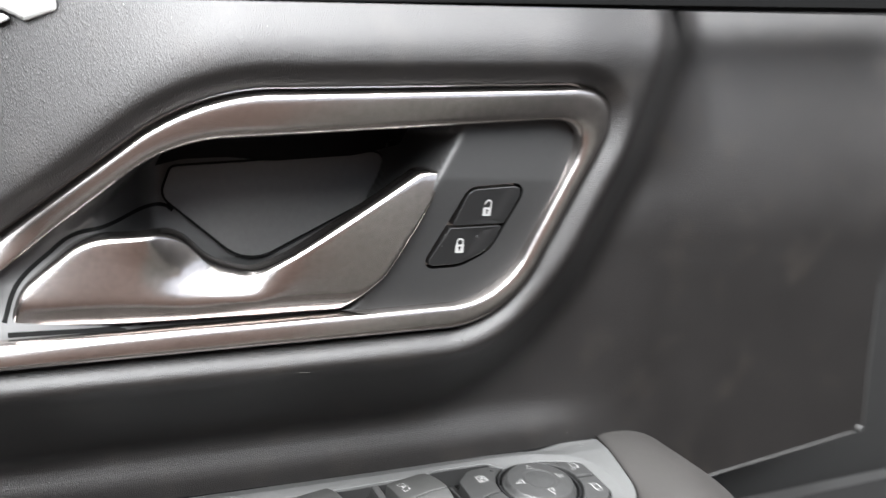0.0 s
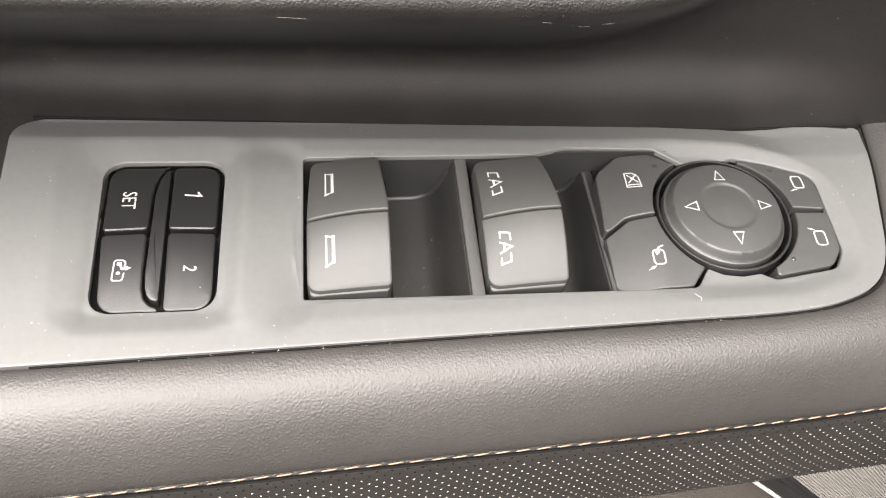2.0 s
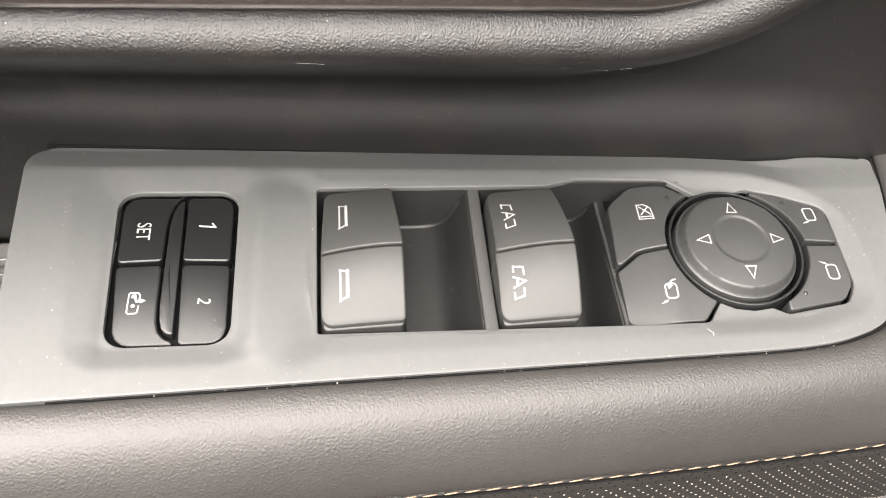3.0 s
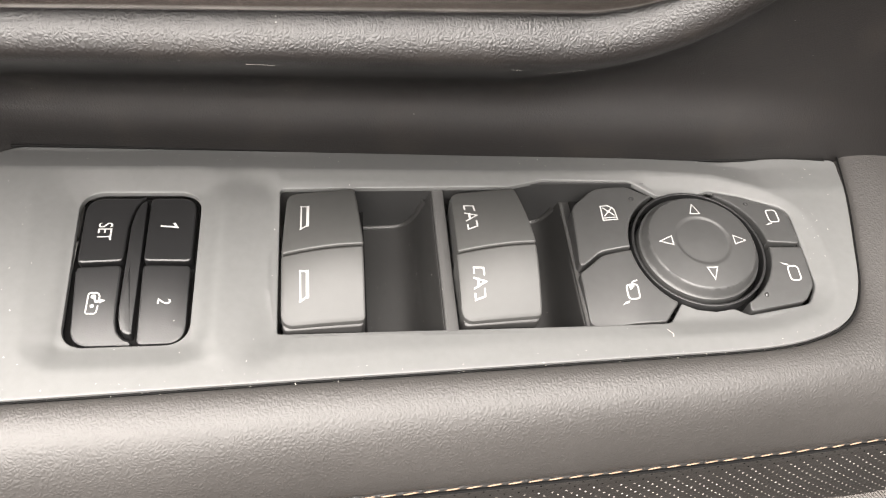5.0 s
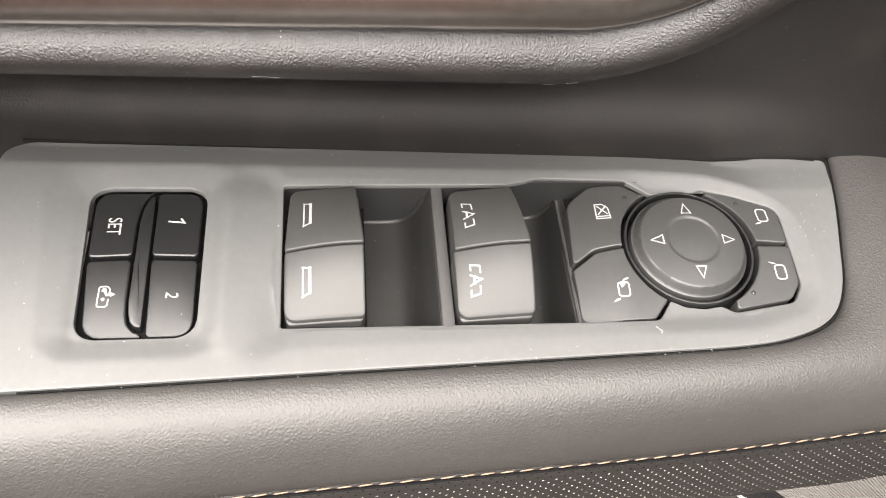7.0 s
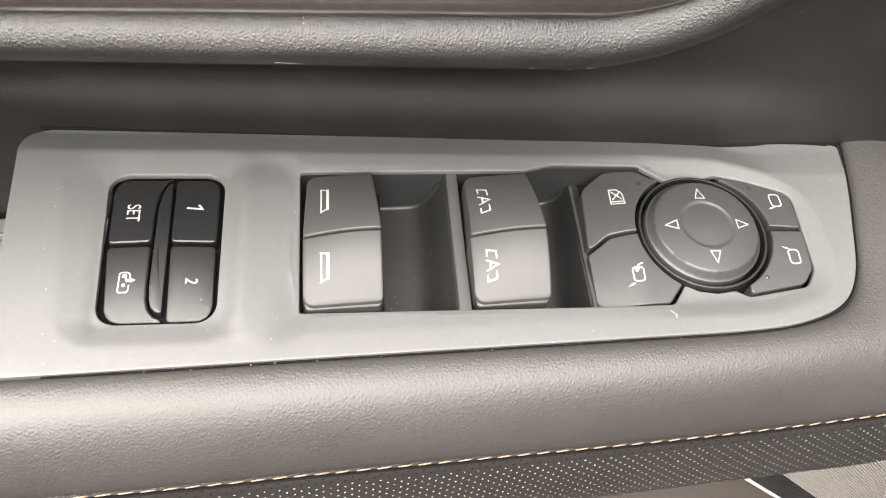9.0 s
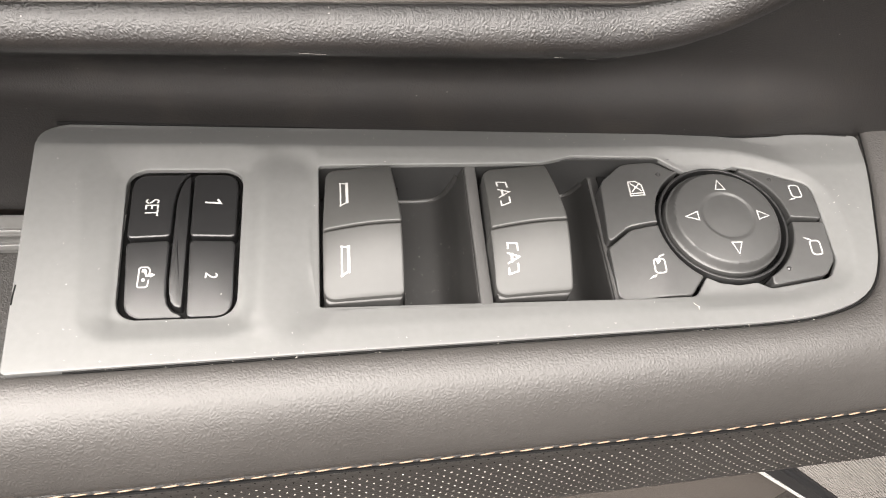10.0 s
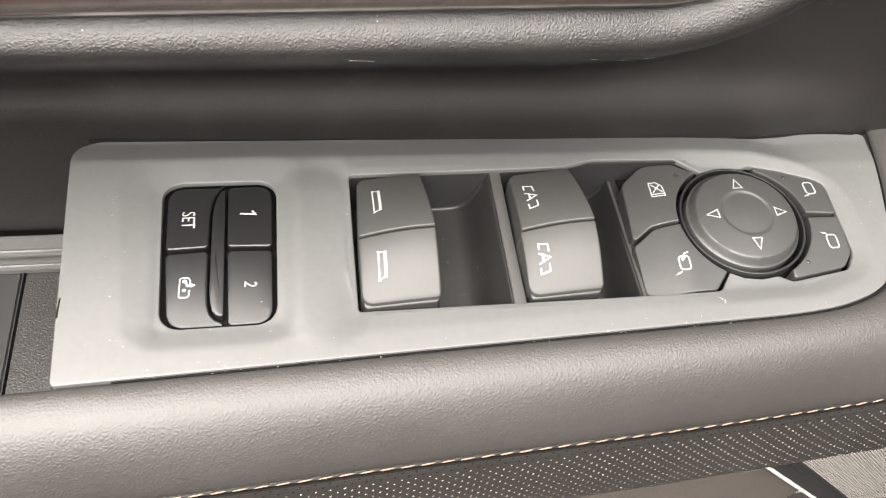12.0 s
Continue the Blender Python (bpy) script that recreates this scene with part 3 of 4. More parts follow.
# stitches along the seam, one thread piece each
seam = np.array(rest_rows([(1.02, -20.2)])[0])
arc = np.r_[0, np.cumsum(np.linalg.norm(np.diff(seam, axis=0), axis=1))]
bm = bmesh.new()
bmesh.ops.create_uvsphere(bm, u_segments=8, v_segments=5, radius=0.001)
for v in bm.verts:
    v.co = Vector((v.co.x * 2.25, v.co.y * 0.22, v.co.z * 0.22))
stitch_mesh = bpy.data.meshes.new("stitch")
bm.to_mesh(stitch_mesh)
bm.free()
stitch_mesh.shade_smooth()
stitch_mesh.materials.append(THREAD)
s = np.interp(-130, seam[:, 0], arc)
while s < arc[-1] - 60:
    p, q = [np.array([np.interp(s + k, arc, seam[:, c]) for c in range(3)]) for k in (0, 2)]
    ob = new("stitch", stitch_mesh)
    ob.parent = armrest
    d = Vector(q - p).normalized()
    turn = d.to_track_quat("X", "Z").to_matrix().to_4x4()
    ob.matrix_basis = Matrix.Translation(Vector((p[0] * 0.001, p[1] * 0.001, UP + p[2] * 0.001)) - armrest.location) @ turn @ pose(0, 0, 0, 0, 0, 3.5)
    s += 5.5

part("joint", bead([tuple(q) for q in np.array(rest_rows([(0.013, -0.3)])[0])[45:-2]], 0.28, 6), GAP, armrest, "dark joint beside the switch panel")
part("seam_groove", bead([tuple(q) for q in np.array(rest_rows([(1.03, -21.9)])[0])[5:-10]], 0.45, 5), GAP, armrest, "dark sewn groove")

# perforations: rows of small pale holes on the side
under = np.array([rest_rows([u])[0] for u in UNDER])
pale, dark = bmesh.new(), bmesh.new()
cum = np.r_[0, np.cumsum(np.linalg.norm(np.diff(under[:, N_ALONG // 2], axis=0), axis=1))]
arc0 = np.r_[0, np.cumsum(np.linalg.norm(np.diff(under[0], axis=0), axis=1))]
from_left = np.interp(-130, under[0][:, 0], arc0)
row = 0
depth = 3.6
while depth < 43:
    bm = dark if row < 2 else pale
    s = from_left + (row % 2) * 1.95
    while s < arc0[-1] - 60:
        i = np.interp(s, arc0, np.arange(N_ALONG))
        j = np.interp(depth, cum, np.arange(len(UNDER)))
        i0, j0 = int(i), min(int(j), len(UNDER) - 2)
        fi, fj = i - i0, j - j0
        g = lambda u, v: under[v, min(u, N_ALONG - 1)]
        c = (g(i0, j0) * (1 - fi) + g(i0 + 1, j0) * fi) * (1 - fj) + (g(i0, j0 + 1) * (1 - fi) + g(i0 + 1, j0 + 1) * fi) * fj
        du, dv = g(i0 + 1, j0) - g(i0, j0), g(i0, j0 + 1) - g(i0, j0)
        du, dv = du / np.linalg.norm(du), dv / np.linalg.norm(dv)
        nn = np.cross(dv, du)
        nn = nn / np.linalg.norm(nn) * (1 if nn[1] < 0 else -1)
        vs = [bm.verts.new(c + nn * 0.1 + 0.29 * (math.cos(t) * du + math.sin(t) * dv)) for t in (0, 1.05, 2.09, 3.14, 4.19, 5.24)]
        bm.faces.new(vs)
        s += 3.9
    depth += 1.95
    row += 1
part("perforation_pattern", pale, DOT, side, smooth=0, kind="stuff")
part("perforation_pattern", dark, GAP, side, "dark holes beside the seam", smooth=0, kind="stuff")

# ---------------------------------------------------------------- the switch panel
panel = thing("switch_panel", 100, 20, -20, "satin grey switch panel with memory, window and mirror switches", "switch panel")
EDGE = rounded([(-25.3, -16.7, 1.5)] + [(q[0], q[1], 0) for q in even([Vector((*c, 0)) for c in INNER[3:11]], 3.0)] + [(228.0, 58.6, 2), (122, 62.2, 80), (-29.6, 65.3, 7), (-28.3, 40, 30)], seg=8, step=4)
MEM = rounded([(-1.1, -1.9, 5.5), (29.5, -1.7, 5.5), (29.5, 46.2, 5.5), (-3.0, 46.2, 5.5)], seg=8)
OPEN = rounded([(51.2, 0.3, 0.8), (140, -0.4, 6), (157, 0.3, 4), (162, 7.0, 0.6), (166, 5.0, 3), (171.5, 4.2, 3), (177, 5.0, 2), (181, 2.8, 2.5), (199.5, 5.2, 4), (203.4, 11, 6), (203.9, 38, 5), (190, 43.8, 10), (180.5, 46, 1.5), (176, 44.8, 2), (171, 45.2, 3), (163.8, 44.2, 1), (155.5, 48.9, 4), (128, 49.2, 6), (118, 46.8, 6), (51.0, 46.6, 1.2)], seg=5)
MEM_FIELD = rounded([(-14.8, 44, 8), (-9.5, -5, 6), (-3, -8.4, 5), (28, -8.2, 8), (40, -4, 8), (42, 4, 6), (42, 44, 6), (38, 51, 6), (28, 53.6, 8), (-11, 53.6, 6)], seg=5)
HUMP = rounded([(35, -11, 7), (49, -11, 7), (56, -2, 5), (76, 8, 0), (76, 36, 0), (55, 47.5, 5), (48, 54.5, 6), (36, 54.5, 6), (29.8, 46.5, 6), (29.8, -3, 6)], seg=6)
KNOB_FIELD = rounded([(140, -5, 4), (186, -4.2, 14), (207.5, 3, 12), (210, 24, 30), (207.5, 39, 12), (190, 49.8, 14), (170, 52.4, 20), (140, 52.4, 4)], seg=12)
CREASE = [(-40, 54.5), (-11, 53.8), (27, 53.8), (41, 53.2), (118, 52.2), (160, 52.4), (182, 50.8), (199, 45.5), (208.5, 36), (210, 20), (206, 4)]


def panel_height(p):
    """Relief of the bezel: a sunken field round the memory keys, a soft hump beside it, a rim that falls away at the back."""
    p = np.asarray(p, float)
    x, y = p[:, 0], p[:, 1]
    d = distance(p, MEM_FIELD)
    h = np.where(inside(p, MEM_FIELD), -1.9 * np.clip(d / (7.0 + 4 * ease(-x / 6) - 1.6 * ease((2 - y) / 4)), 0, 1.1), 0.0)
    ridge = np.interp(x, [c[0] for c in CREASE[:8]], [c[1] for c in CREASE[:8]])
    low = np.clip(ridge - y, 0, 6)
    back = ease((y - 36) / 10)
    h = np.where(x > 51.5, -0.05 * low * back, h)
    rise = np.where(inside(p, HUMP), ease(distance(p, HUMP) / 7.0), 0)
    h = h + (0.9 - 0.12 * (np.clip(x, 30, 54) - 33) - 0.1 * np.clip(y - 41, 0, 12) - h) * rise
    h = h - 0.44 * np.clip(y - ridge, 0, 10) * (1 - 0.6 * ease((x - 188) / 22))
    fold = np.interp(x, [36, 48, 56, 118, 160, 190, 204], [-9.5, -8, -6.6, -4.8, -4.2, -2.0, 3.0])
    h = h - 0.16 * np.clip(y - fold, 0, 6.5) * ease((x - 42) / 12) * ease((204 - x) / 24) * ease((14 - y) / 8)
    h = h - np.where(inside(p, KNOB_FIELD), 0.3 * np.clip(distance(p, KNOB_FIELD), 0, 6), 0) * ease((x - 148) / 14)
    return h + 0.6


part("bezel", lidded(EDGE, panel_height, 9, 0.3, 1.1, [MEM, OPEN], 1.6, 0.35), PANEL, panel, "satin grey bezel")

# Black cord stands in for the dark gap along the panel's back edge.
line = [(x, y) for x, y in ((-26, 65.0), (-22, 65.2), (20, 64.4), (60, 63.6), (100, 62.7), (140, 61.5), (180, 59.9), (224, 58.1))]
part("back_gap_line", bead([(x, y + 0.5, float(panel_height([(x, y)])[0]) - 0.1) for x, y in line], 0.45), RUBBER, panel, "thin black cord for the dark gap behind the panel")

# the pocket under the switches: one floor with finger scoops that rise to the dividers
def rise(d):
    """Share of the scoop's depth reached at a distance from its divider."""
    return 1 - math.exp(-((d / 3.0) ** 1.25))


def divider_left(y, second):
    return 133.5 + 1.8 * (y / 48) if second else 94.5


def divider_top(y, second):
    return -3.0 - 6.5 * max(0.0, y / 48) if second else -0.7 - 1.2 * max(0.0, y / 48)


def floor_row(y):
    row = [(50.5, y, -18.0)]
    for second, start in ((False, 70.0), (True, 117.0)):
        left, top = divider_left(y, second), divider_top(y, second)
        reach = 12.0 if not second else 9.0
        for k in range(25):
            d = (left - start) * (1 - k / 24)
            row.append((left - d, y, top + (-19.8 - top) * rise(d * 10.5 / reach)))
        row.append((left + 3.6, y, top - 0.3))
        row.append((left + 3.7, y, -18.5))
    row.append((160, y, -18.5))
    return row


part("pocket", loft([floor_row(y) for y in (-1.5, 4, 8, 12, 16, 20, 24, 28, 32, 36, 40, 44, 48.9)]), POCKET, panel, "scooped switch pocket, darkened for its shade", smooth=45)
for second in (False, True):
    rows = []
    w = 1.1 if second else 3.6
    for u, v in ((-0.3, -1.0), (-0.1, -0.4), (0.2, -0.05), (0.6, 0.17), (1.0, 0.25), (w - 0.6, 0.25), (w - 0.2, 0.05), (w, -0.5), (w, -6)):
        rows.append([(divider_left(y, second) + u, y, divider_top(y, second) + v) for y in (-0.6, 6, 12, 18, 24, 30, 36, 42, 47.0 if not second else 47.6)])
    part("divider", loft(rows), DIVIDE, panel, "thin grey divider between switches")
# Back walls coloured black for the shade that lies on them.
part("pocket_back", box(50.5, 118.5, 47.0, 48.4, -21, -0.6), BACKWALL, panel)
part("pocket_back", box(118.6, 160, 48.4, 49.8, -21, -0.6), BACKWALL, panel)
for second, y in ((False, 46.7), (True, 48.1)):
    edge = [p for p in floor_row(y) if (119.5 < p[0] < 135.2 if second else 73 < p[0] < 94.4)]
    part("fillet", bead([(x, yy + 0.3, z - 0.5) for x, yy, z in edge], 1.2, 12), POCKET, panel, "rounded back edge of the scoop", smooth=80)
part("pocket_base", box(138.5, 205, -1, 48.2, -12, -9), GAP, panel)
part("memory_base", box(-3, 30, -2, 47, -9, -6), GAP, panel)

# memory keys
mem_top = lambda p: -1.6 - 0.0042 * np.maximum(22.5 - np.asarray(p)[:, 1], 0) ** 2 - 0.03 * np.maximum(np.asarray(p)[:, 1] - 22.5, 0)
keys = []
for name, corners, label in (
        ("set_button", [(-1.0, 22.9, 0.6), (10.9, 23.4, 0.6), (10.9, 34, 2), (11.3, 38.6, 2), (12.2, 42, 2), (13.5, 44.2, 1.5), (14.4, 45.2, 0.5), (-1.6, 45.2, 4.5)], "black memory set button"),
        ("memory_button", [(15.6, 23.4, 0.5), (28.4, 22.9, 0.6), (28.4, 45.2, 4.5), (15.4, 45.2, 0.5)], "black memory button"),
        ("exit_button", [(0.2, -0.6, 4.5), (15.3, -0.6, 0.5), (15.1, 0.9, 0.5), (13.2, 1.6, 1.5), (11.7, 3.3, 2), (11.05, 6, 2), (10.9, 10, 2), (10.9, 22.6, 0.6), (-1.0, 22.1, 0.6)], "black seat exit button"),
        ("memory_button", [(16.1, -0.5, 0.5), (28.4, -0.4, 4.5), (28.4, 22.1, 0.6), (15.7, 22.6, 0.5)], "black memory button")):
    keys.append(part(name, lidded(offset(rounded([(x, y, max(r, 1.5)) for x, y, r in corners], seg=6), -0.2), mem_top, 6, 0.55, 3), MEMKEY, panel, label, smooth=20))
part("rib", lidded(rounded([(13.2, 2.5, 1), (15.15, 1.9, 0.6), (14.9, 44.0, 0.5), (13.4, 42.9, 1.5), (12.2, 39.8, 2), (11.5, 35, 3), (11.35, 10, 3), (11.6, 6.2, 2), (12.2, 3.7, 1.5)], seg=5), lambda p: mem_top(p) + 0.5, 6, 0.4, 2), MEMKEY, panel, "raised finger rib")
part("lettering", lettering("SET", 5.3, 4.6, 33.4, -89, mem_top, squeeze=0.72), MARK, keys[0], "white printed word SET")
part("lettering", ribbon([(19.4, 35.0), (23.5, 34.6), (22.7, 35.8)], 0.55, mem_top), MARK, keys[1], "white printed numeral 1")
part("lettering", lettering("2", 4.8, 22.1, 11.2, -97, mem_top, squeeze=0.8), MARK, keys[3], "white printed numeral 2")
seat_sign = merged(ribbon([(6.15, 12.1), (6.3, 13.0), (6.0, 13.7), (5.6, 14.0), (3.9, 14.0), (3.5, 13.6), (3.3, 8.6), (3.6, 8.2), (5.5, 8.2), (5.9, 8.6), (6.1, 10.2)], 0.36, mem_top),
                   patch(rounded([(4.1, 12.5, 0.2), (5.5, 12.5, 0.2), (5.3, 13.5, 0.3), (4.3, 13.5, 0.3)], seg=3), mem_top), patch(circle(4.7, 10.3, 0.5, 12), mem_top),
                   ribbon([(5.2, 12.3), (5.5, 11.5), (6.6, 11.6)], 0.55, mem_top), patch([(6.5, 10.95), (7.8, 11.75), (6.5, 12.3)], mem_top))
part("exit_symbol", seat_sign, MARK, keys[2], "white printed seat symbol")


# window rockers
def rocker_top(x0):
    def height(p):
        p = np.asarray(p, float)
        u, y = np.clip((p[:, 0] - x0) / 21.5, 0, 1), p[:, 1]
        mid = 5.6 + 4.6 * np.sin(u * math.pi / 2) ** 0.9
        far, near = 0.8 + 3.2 * u, 0.2 + 2.2 * u
        s = np.where(y > 19.8, (y - 19.8) / 24, (19.8 - y) / 20.5)
        end = np.where(y > 19.8, far, near)
        return end + (mid - end) * (1 - np.clip(s, 0, 1.2) ** 1.7)
    return height


for x0, label in ((52.2, "grey front window rocker switch"), (98.4, "grey rear window rocker switch")):
    top = rocker_top(x0)
    switch = part("window_switch", box(x0 + 1, x0 + 20.6, 1.5, 42, -14, 0), ROCKER, panel, label)
    skew = 0 if x0 < 90 else 0.4
    # Black plate added beside the rocker to fill in its dark slot.
    part("gap", box(x0 + 21.1, x0 + 22.3, 0.6, 43, -24, -7), GAP, switch)
    halves = []
    for a, b, name in ((20.1, 43.6, "far_half"), (1.0, 19.5, "near_half")):
        k = rounded([(x0 + skew, a, 0.6 if a > 10 else 3), (x0 + 21.4, a, 0.6 if a > 10 else 1.2), (x0 + 21.2 - (1.6 if a > 10 else 0), b, 1.5 if a > 10 else 0.6), (x0 + (1.0 if a > 10 else 0), b, 3.0 if a > 10 else 0.6)], seg=5, step=2.5)
        halves.append(part(name, lidded(k, top, 12, 0.5, 1.3), ROCKER, switch, smooth=20))
    # Lip's shaded side is put into the colour: pocket grey, not rocker grey.
    lip = rounded([(x0 + skew + 0.6, 0.55, 2.8), (x0 + 21.0, 0.35, 1.0), (x0 + 21.0, 3, 0.5), (x0 + skew + 0.4, 3, 0.5)], seg=5, step=2.5)
    part("lower_lip", lidded(lip, lambda p, top=top: top(p) - 1.5, 10, 0.25, 1.3), POCKET, switch, "thin lower lip of the rocker, darkened for its shade")
    for ob, y0, y1 in ((halves[0], 26.6, 37.4), (halves[1], 5.7, 14.9)):
        if x0 < 90:
            low, high = y0 + 0.8, y1 - 0.7
            sign = merged(ribbon([(57.2, low), (57.2, high)], 0.4, top, proud=0.06), ribbon([(57.05, low), (59.2, low + 1.1)], 0.4, top, proud=0.07),
                          ribbon([(57.05, high), (59.2, high - 0.6)], 0.4, top, proud=0.08), ribbon([(59.0, low + 0.9), (59.0, high - 0.45)], 0.75, top, proud=0.09))
        else:
            m, d = (y0 + y1) / 2, (y1 - y0) / 2
            sign = merged(ribbon([(102.5, m + 0.6 * d), (102.5, m + 0.92 * d), (105.0, m + 0.8 * d), (105.1, m + 0.4 * d)], 0.42, top),
                          ribbon([(105.0, m - 0.4 * d), (105.0, m - 0.8 * d), (102.5, m - 0.92 * d), (102.5, m - 0.6 * d)], 0.42, top),
                          ribbon([(102.4, m + 0.3 * d), (105.4, m), (102.4, m - 0.3 * d)], 0.42, top),
                          ribbon([(103.4, m + 0.2 * d), (103.4, m - 0.2 * d)], 0.6, top))
        part("window_symbol", sign, MARK, ob, "white printed window symbol")

# mirror keys round the knob
KX, KY = 171.5, 25.0


def ring_side(a0, a1, r=21.1, n=10):
    return [(KX + r * math.cos(radians(a0 + (a1 - a0) * k / n)), KY + r * math.sin(radians(a0 + (a1 - a0) * k / n)), 0) for k in range(n + 1)]


key_top = lambda p: 0.4 - 0.0032 * (np.asarray(p)[:, 1] - 26) ** 2 - 2.2 * ease((150 - np.asarray(p)[:, 0]) / 17)
flat_top = lambda p: 0.4 - 0.0032 * (np.asarray(p)[:, 1] - 26) ** 2
mirror = {}
for name, corners, top, label in (
        ("window_lock_button", [(134.6, 18.6, 0.5), (141.5, 23.6, 4)] + ring_side(181, 118) + [(159.5, 44.6, 1), (154.5, 48.0, 3), (144, 47.6, 5), (136.2, 41, 5)], key_top, "dark window lock button"),
        ("mirror_fold_button", [(134.8, 0.2, 0.6), (156.2, 1.0, 2), ] + [(160.4, 6.2, 0.4)] + ring_side(239, 183) + [(141.8, 22.8, 4), (134.5, 17.6, 0.5)], key_top, "dark mirror fold button"),
        ("mirror_select_button", [(203.0, 24.9, 0.6), (203.0, 37.6, 4), (190, 43.0, 10), (181.2, 45.2, 0.6)] + ring_side(62, 2), flat_top, "dark mirror select button"),
        ("mirror_select_button", [(181.0, 3.2, 1.5), (198.8, 6.0, 4), (202.6, 11, 4), (203.0, 24.1, 0.6)] + ring_side(-2, -62), flat_top, "dark mirror select button")):
    ob = part(name, lidded(offset(rounded([(x, y, max(r, 1.3) if r else 0) for x, y, r in corners], seg=5, step=2), -0.15), top, 8, 0.45, 1.5), KNOB, panel, label, smooth=20)
    mirror.setdefault(name, []).append((ob, top))
ob, top = mirror["window_lock_button"][0]
win = [(144.4, 34.6), (148.6, 34.6), (148.4, 38.4), (146.8, 40), (144.6, 40)]
part("window_lock_symbol", merged(ribbon(win, 0.36, top, True), ribbon([(144.6, 35.4), (148.5, 35.4)], 0.36, top), ribbon([(145.2, 36.2), (147.9, 39.2)], 0.36, top), ribbon([(145.2, 39.2), (147.9, 36.2)], 0.36, top), patch(circle(146.5, 37.7, 0.5, 12), top)), MARK, ob, "white printed window lock symbol")
part("indicator", lidded(circle(154.8, 42.6, 0.8, 16), lambda q: top(q) + 0.3, 1.0, 0.3, 0.4), GLASS, ob, "small unlit indicator lens")
ob, top = mirror["mirror_fold_button"][0]
glass_sign = lambda x, y, w, h: rounded([(x - w, y - h, 0.9), (x + w, y - h, 0.9), (x + w, y + h, 0.9), (x - w, y + h, 0.9)], seg=3)
part("mirror_fold_symbol", merged(band(glass_sign(148.0, 10.2, 1.6, 2.2), 0.42, top), patch([(144.3, 6.4), (146.2, 6.9), (146.7, 7.6), (145.6, 7.4)], top), ribbon([(149.6, 13.6), (148.4, 13.2), (147.8, 12.2)], 0.42, top), patch([(146.9, 12.3), (148.7, 11.9), (147.4, 10.6)], top)), MARK, ob, "white printed folding mirror symbol")
for (ob, top), y, tail, lens in ((mirror["mirror_select_button"][0], 35.4, -1, (190.6, 40.2)), (mirror["mirror_select_button"][1], 15.0, 1, (187.2, 8.4))):
    part("mirror_symbol", merged(band(glass_sign(197.6, y, 1.6, 2.3), 0.42, top), patch([(194.2, y + tail * 3.5), (196.2, y + tail * 3.1), (196.8, y + tail * 2.6), (195.6, y + tail * 2.7)][::-tail], top)), MARK, ob, "white printed mirror symbol")
    part("indicator", lidded(circle(*lens, 0.7, 16), lambda q: top(q) + 0.3, 1.0, 0.3, 0.4), GLASS, ob, "small unlit indicator lens")

knob = part("mirror_knob", lidded(circle(KX, KY, 20.9, 72), lambda p: -7.0 + 0 * np.asarray(p)[:, 0], 3, 0.4, 4), GAP, panel, "round dark mirror knob with four arrows")
part("collar", lidded(circle(KX, KY, 20.0, 72), lambda p: -0.6 + 0 * np.asarray(p)[:, 0], 5, 0.2, 0.5, [circle(KX, KY, 19.2, 72)]), BUTTON, knob, "thin black collar")


def knob_top(p):
    p = np.asarray(p, float)
    r = np.hypot(p[:, 0] - KX, p[:, 1] - KY)
    h = 3.4 - 0.0055 * np.minimum(r, 15.6) ** 2 - 2.7 * np.clip((r - 15.8) / 1.6, 0, 1)
    return h - 0.5 * ease((8.5 - r) / 1.0) + 0.03 * np.maximum(8.5 - r, 0)


pad = part("tilt_pad", lidded(circle(KX, KY, 17.9, 72), knob_top, 5, 0.5, 0.45), KNOB, knob)
for k in range(4):
    g = math.pi / 2 * k
    c, s = math.cos(g), math.sin(g)
    tri = [(KX + c * r - s * w, KY + s * r + c * w) for r, w in ((13.1, 0), (9.4, 1.5), (9.4, -1.5))]
    part("arrow", ribbon(tri, 0.32, knob_top, True), MARK, pad, "white printed arrow outline")

part("scratch", ribbon([(154.7, -2.2), (155.3, -3.0), (155.9, -3.6), (155.5, -4.6)], 0.14, panel_height), DUST, panel, "pale scratch")

part("edge_slit", ribbon([(-25.9, 8.0), (-26.05, 5.5), (-26.0, 2.5)], 0.45, panel_height), GAP, panel, "dark slit in the bezel's edge")

# dust caught on the panel and along its joints
rng = np.random.default_rng(7)
bm = bmesh.new()


def flake(x, y, z, r):
    rim = [(r * rng.uniform(0.4, 1.3) * math.cos(g), r * rng.uniform(0.4, 1.3) * math.sin(g)) for g in (0, 1.3, 2.5, 3.8, 5.1)]
    top = bm.verts.new((x, y, z + r * 0.7))
    ring = [bm.verts.new((x + u, y + w, z)) for u, w in rim]
    for i in range(5):
        bm.faces.new((ring[i], ring[(i + 1) % 5], top))


def on_panel(x, y, r):
    flake(x, y, float(panel_height([(x, y)])[0]), r)


for k in range(150):
    x = rng.uniform(-20, 205)
    y = np.interp(x, [-25, 140, 186, 210], [-16.7, -10.6, -8.6, -0.3])
    if rng.random() < 0.75:
        flake(x, y - rng.uniform(0.2, 1.0), rng.uniform(-0.5, 0.3), rng.uniform(0.06, 0.17))
    else:
        on_panel(x, y + rng.uniform(0.5, 3), rng.uniform(0.05, 0.12))
for k in range(34):
    x = rng.uniform(-20, 220)
    on_panel(x, np.interp(x, [-29, 122, 227], [63, 60, 56]) - abs(rng.normal(0, 3)), rng.uniform(0.05, 0.16))
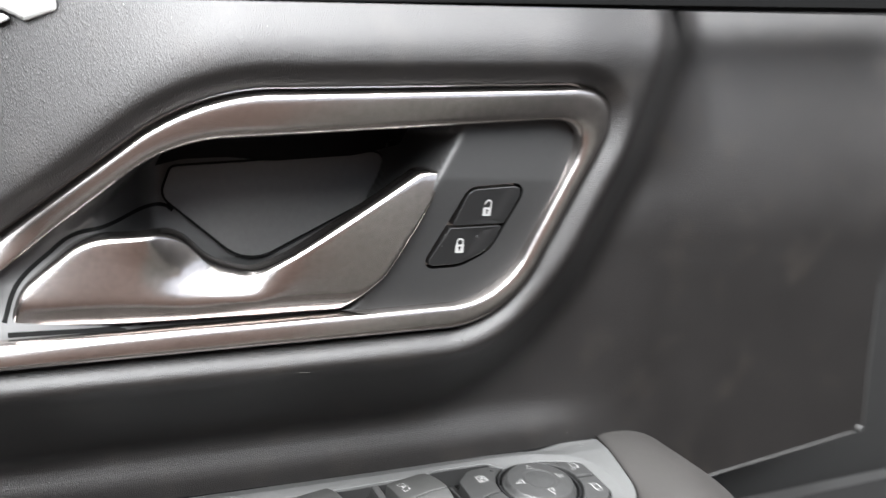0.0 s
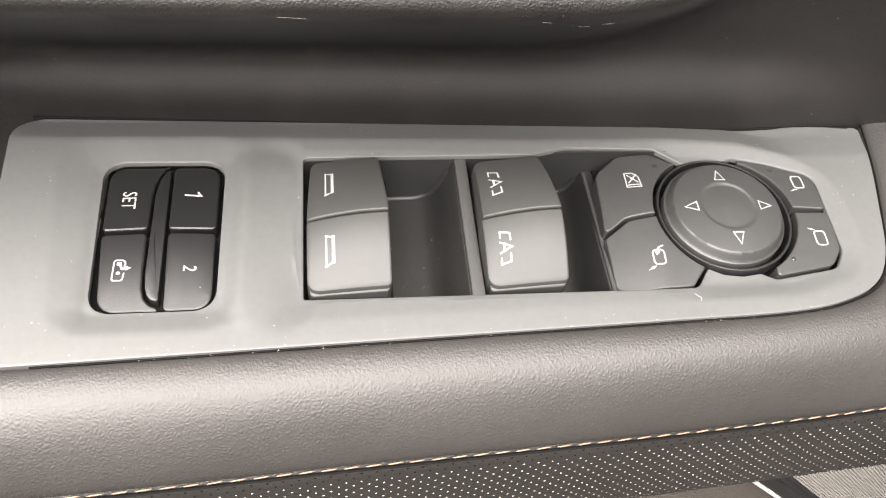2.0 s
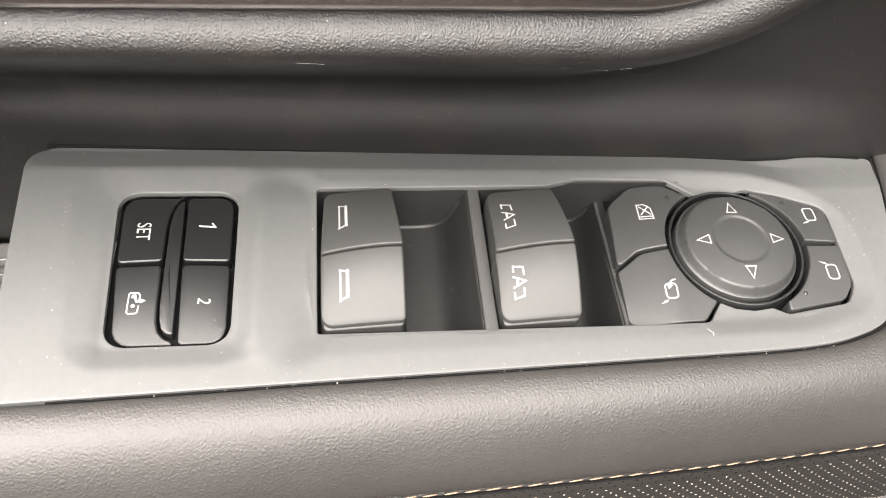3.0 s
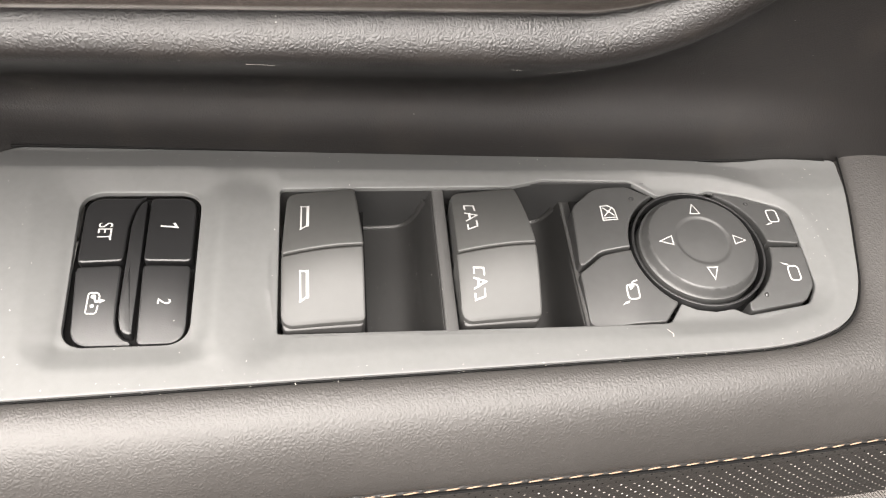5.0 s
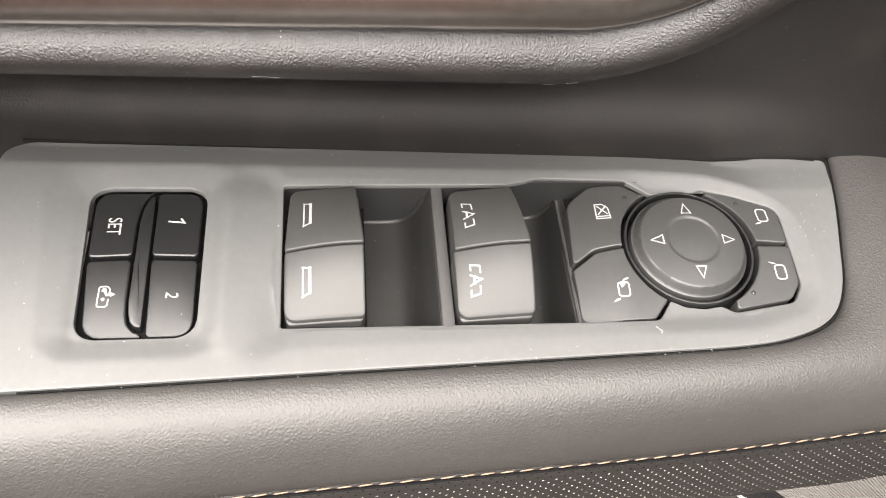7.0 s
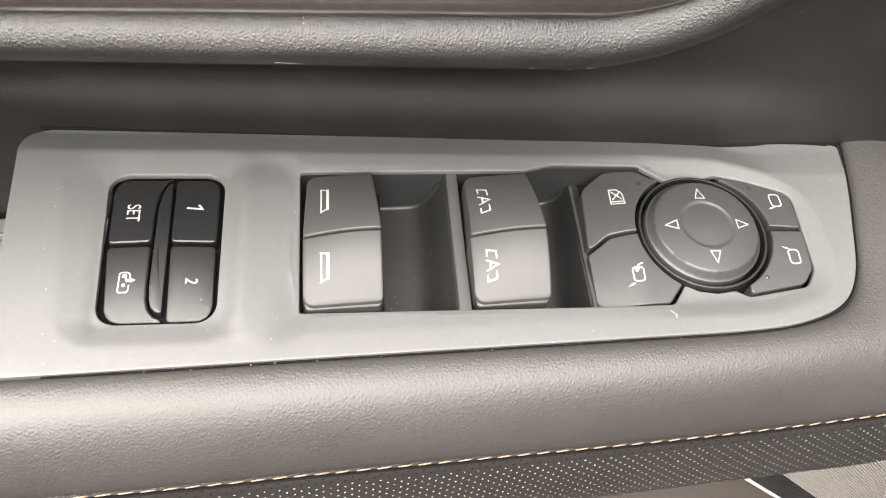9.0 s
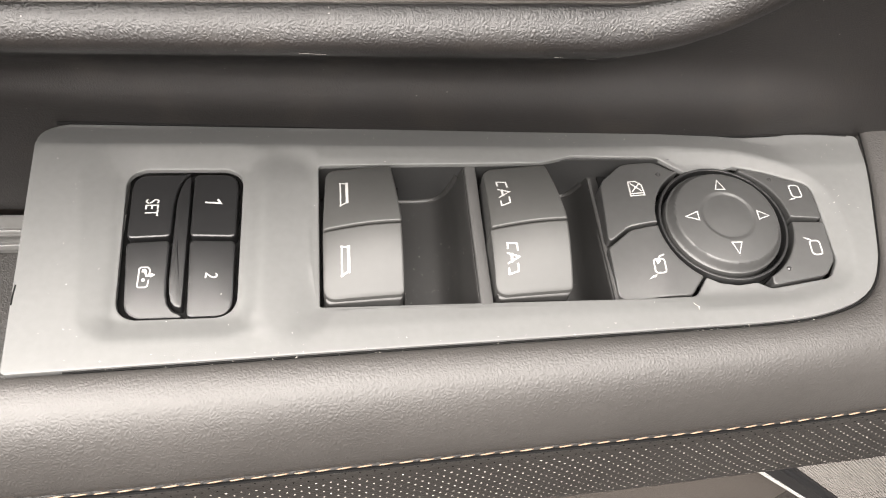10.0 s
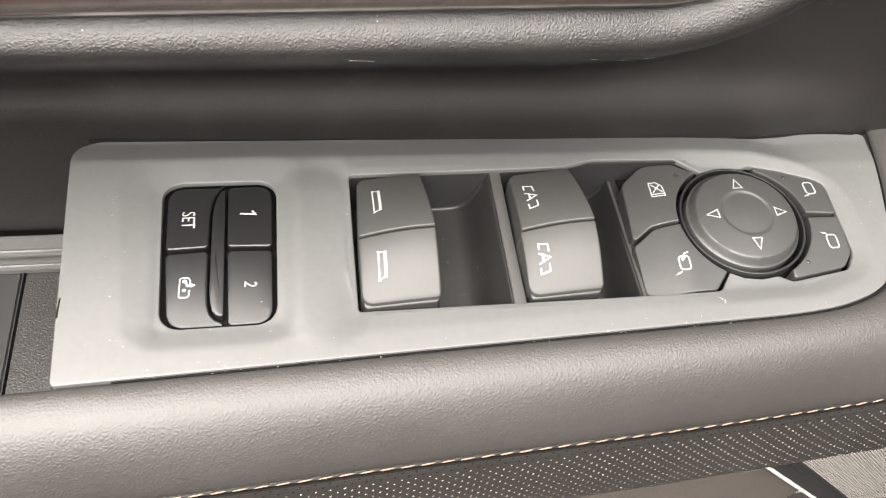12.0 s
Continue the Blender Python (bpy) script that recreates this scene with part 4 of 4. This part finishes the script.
for k in range(34):
    x, y = (rng.uniform(-22, -6), rng.uniform(-10, 55)) if k % 3 == 0 else (rng.uniform(205, 219), rng.uniform(20, 55))
    on_panel(x, y, rng.uniform(0.05, 0.13))
for k in range(75):
    y = rng.uniform(1, 42)
    second = k % 5 == 0
    row = np.array(floor_row(y))
    x = rng.uniform(119, 133) if second else rng.uniform(76, 95)
    flake(x, y, float(np.interp(x, row[:, 0], row[:, 2])) + 0.05, rng.uniform(0.05, 0.12))
dust = part("dust", bm, DUST, None, smooth=0)
tagged(dust, "pale dust specks on the switch panel", "dust", kind="stuff")

# ---------------------------------------------------------------- pull pocket behind the switch panel
pull = thing("pull_pocket", -100, 20, -72, "dark pebbled plastic pull pocket with bright strip", "door pocket")
part("liner", box(-61, 20, -22, 66, -72, -63, 1.0), PEBBLE, pull, "pebbled black plastic floor")
part("tray", box(-300, -61.8, -22, 66, -72, -62.6, 0.8), CUP, pull, "smooth dark plastic tray")
part("strip", box(-300, 10, 57.5, 66, -56, -51.5, 1.8), DULL, pull, "dull grey rounded strip")
part("strip", box(-300, 10, 56, 66, -63.5, -58.2, 1.6), DULL, pull, "dull grey rounded strip")
part("near_wall", box(-300, 20, -26, -21, -72, -3, 1.5), CUP, pull)

# ---------------------------------------------------------------- lower door
lower = thing("lower_door_pocket", 150, 20, -420, "lower door trim with ribbed grey fabric and gloss strip", "door pocket")
part("backing", box(-620, 640, 62, 72, -420, -70), CUP, lower)
part("map_pocket", box(-620, 330, 7, 60, -420, -158, 8), LINING, lower, "brown grey map pocket wall")
SLANT, ACROSS = Vector((0.657, 0, -0.754)), Vector((0.754, 0, 0.657))


def slanted(w0, w1, y0, y1, bevel, start=-70, end=190):
    """A bar that runs down and forwards across the lower trim."""
    bm = box(w0, w1, y0, y1, start, end, bevel)
    for v in bm.verts:
        v.co = Vector((245.4, v.co.y, -177.8)) + v.co.x * ACROSS + v.co.z * SLANT
    return bm


ribs = []
for l in (-30, 190):
    ribs.append([tuple(Vector((245.4, 4 + 0.4 * math.sin(2 * math.pi * k / 6), -177.8)) + (13 + k * 0.26) * ACROSS + l * SLANT) for k in range(370)])
part("ribbed_fabric", loft(ribs), FABRIC, lower, "ribbed grey fabric", smooth=80)
part("gloss_strip", slanted(1.5, 16.5, -1, 13, 3.5), GLOSS, lower, "gloss black diagonal strip")
# Pale bar stands in for the highlight along the gloss strip.
part("strip_highlight", slanted(3.0, 7.6, -1.6, 4, 1.4), PALE, lower, "pale bar for the gloss strip's highlight")

# ---------------------------------------------------------------- plain surroundings that close the place, with slabs added to shape light
floor = part("floor", box(-1100, 680, -1000, 70, -560, -540), CARPET, None)
tagged(floor, "brown carpet on the car's floor", "floor", kind="structure")
# Unseen slab added to keep sky out of the panel's reflections.
ceiling = part("ceiling", box(-60, 640, 120, 1200, 500, 530), CABIN, None)
tagged(ceiling, "unseen dark slab added to block sky over the door", "ceiling", kind="structure")
ground = part("ground", box(-60000, 60000, -60000, 60000, -970, -950), TARMAC, None)
tagged(ground, "grey asphalt ground under the car", "ground", kind="structure")
# Unseen wall added so that the chrome has brown to reflect.
reflector_back = part("reflector_back", box(-1100, 330, -1000, -960, -330, 420), TAN, None)
tagged(reflector_back, "unseen brown wall added for the chrome to reflect", "wall", kind="structure")
# Pale wall added low down to whiten the lower rim's reflection.
reflector_back_lower = part("reflector_back_lower", box(-1100, 330, -1000, -960, -540, -330), PALE_WALL, None)
tagged(reflector_back_lower, "unseen pale grey wall added for the chrome to reflect", "wall", kind="structure")
# Unseen wall added to cut off low sky on the cabin side.
blocker_back_upper = part("blocker_back_upper", box(-1100, 680, -1004, -964, 420, 560), CABIN, None)
tagged(blocker_back_upper, "unseen dark wall added to block low sky", "wall", kind="structure")
# Unseen grey wall added for the front end of the chrome to reflect.
reflector_back_front = part("reflector_back_front", box(330, 680, -1000, -960, -540, 420), GREY, None)
tagged(reflector_back_front, "unseen grey wall added for the chrome to reflect", "wall", kind="structure")
# Wall added to hold back light from the front.
blocker_front = part("blocker_front", box(640, 680, -960, 1200, -540, 540), CUP, None)
tagged(blocker_front, "plain dark wall added to block light from the front", "wall", kind="structure")
# Unseen wall added to cut low fill from the rear.
blocker_rear = part("blocker_rear", box(-1100, -1060, -960, 1200, -540, 620), CABIN, None)
tagged(blocker_rear, "unseen dark wall added to block low sky at the rear", "wall", kind="structure")
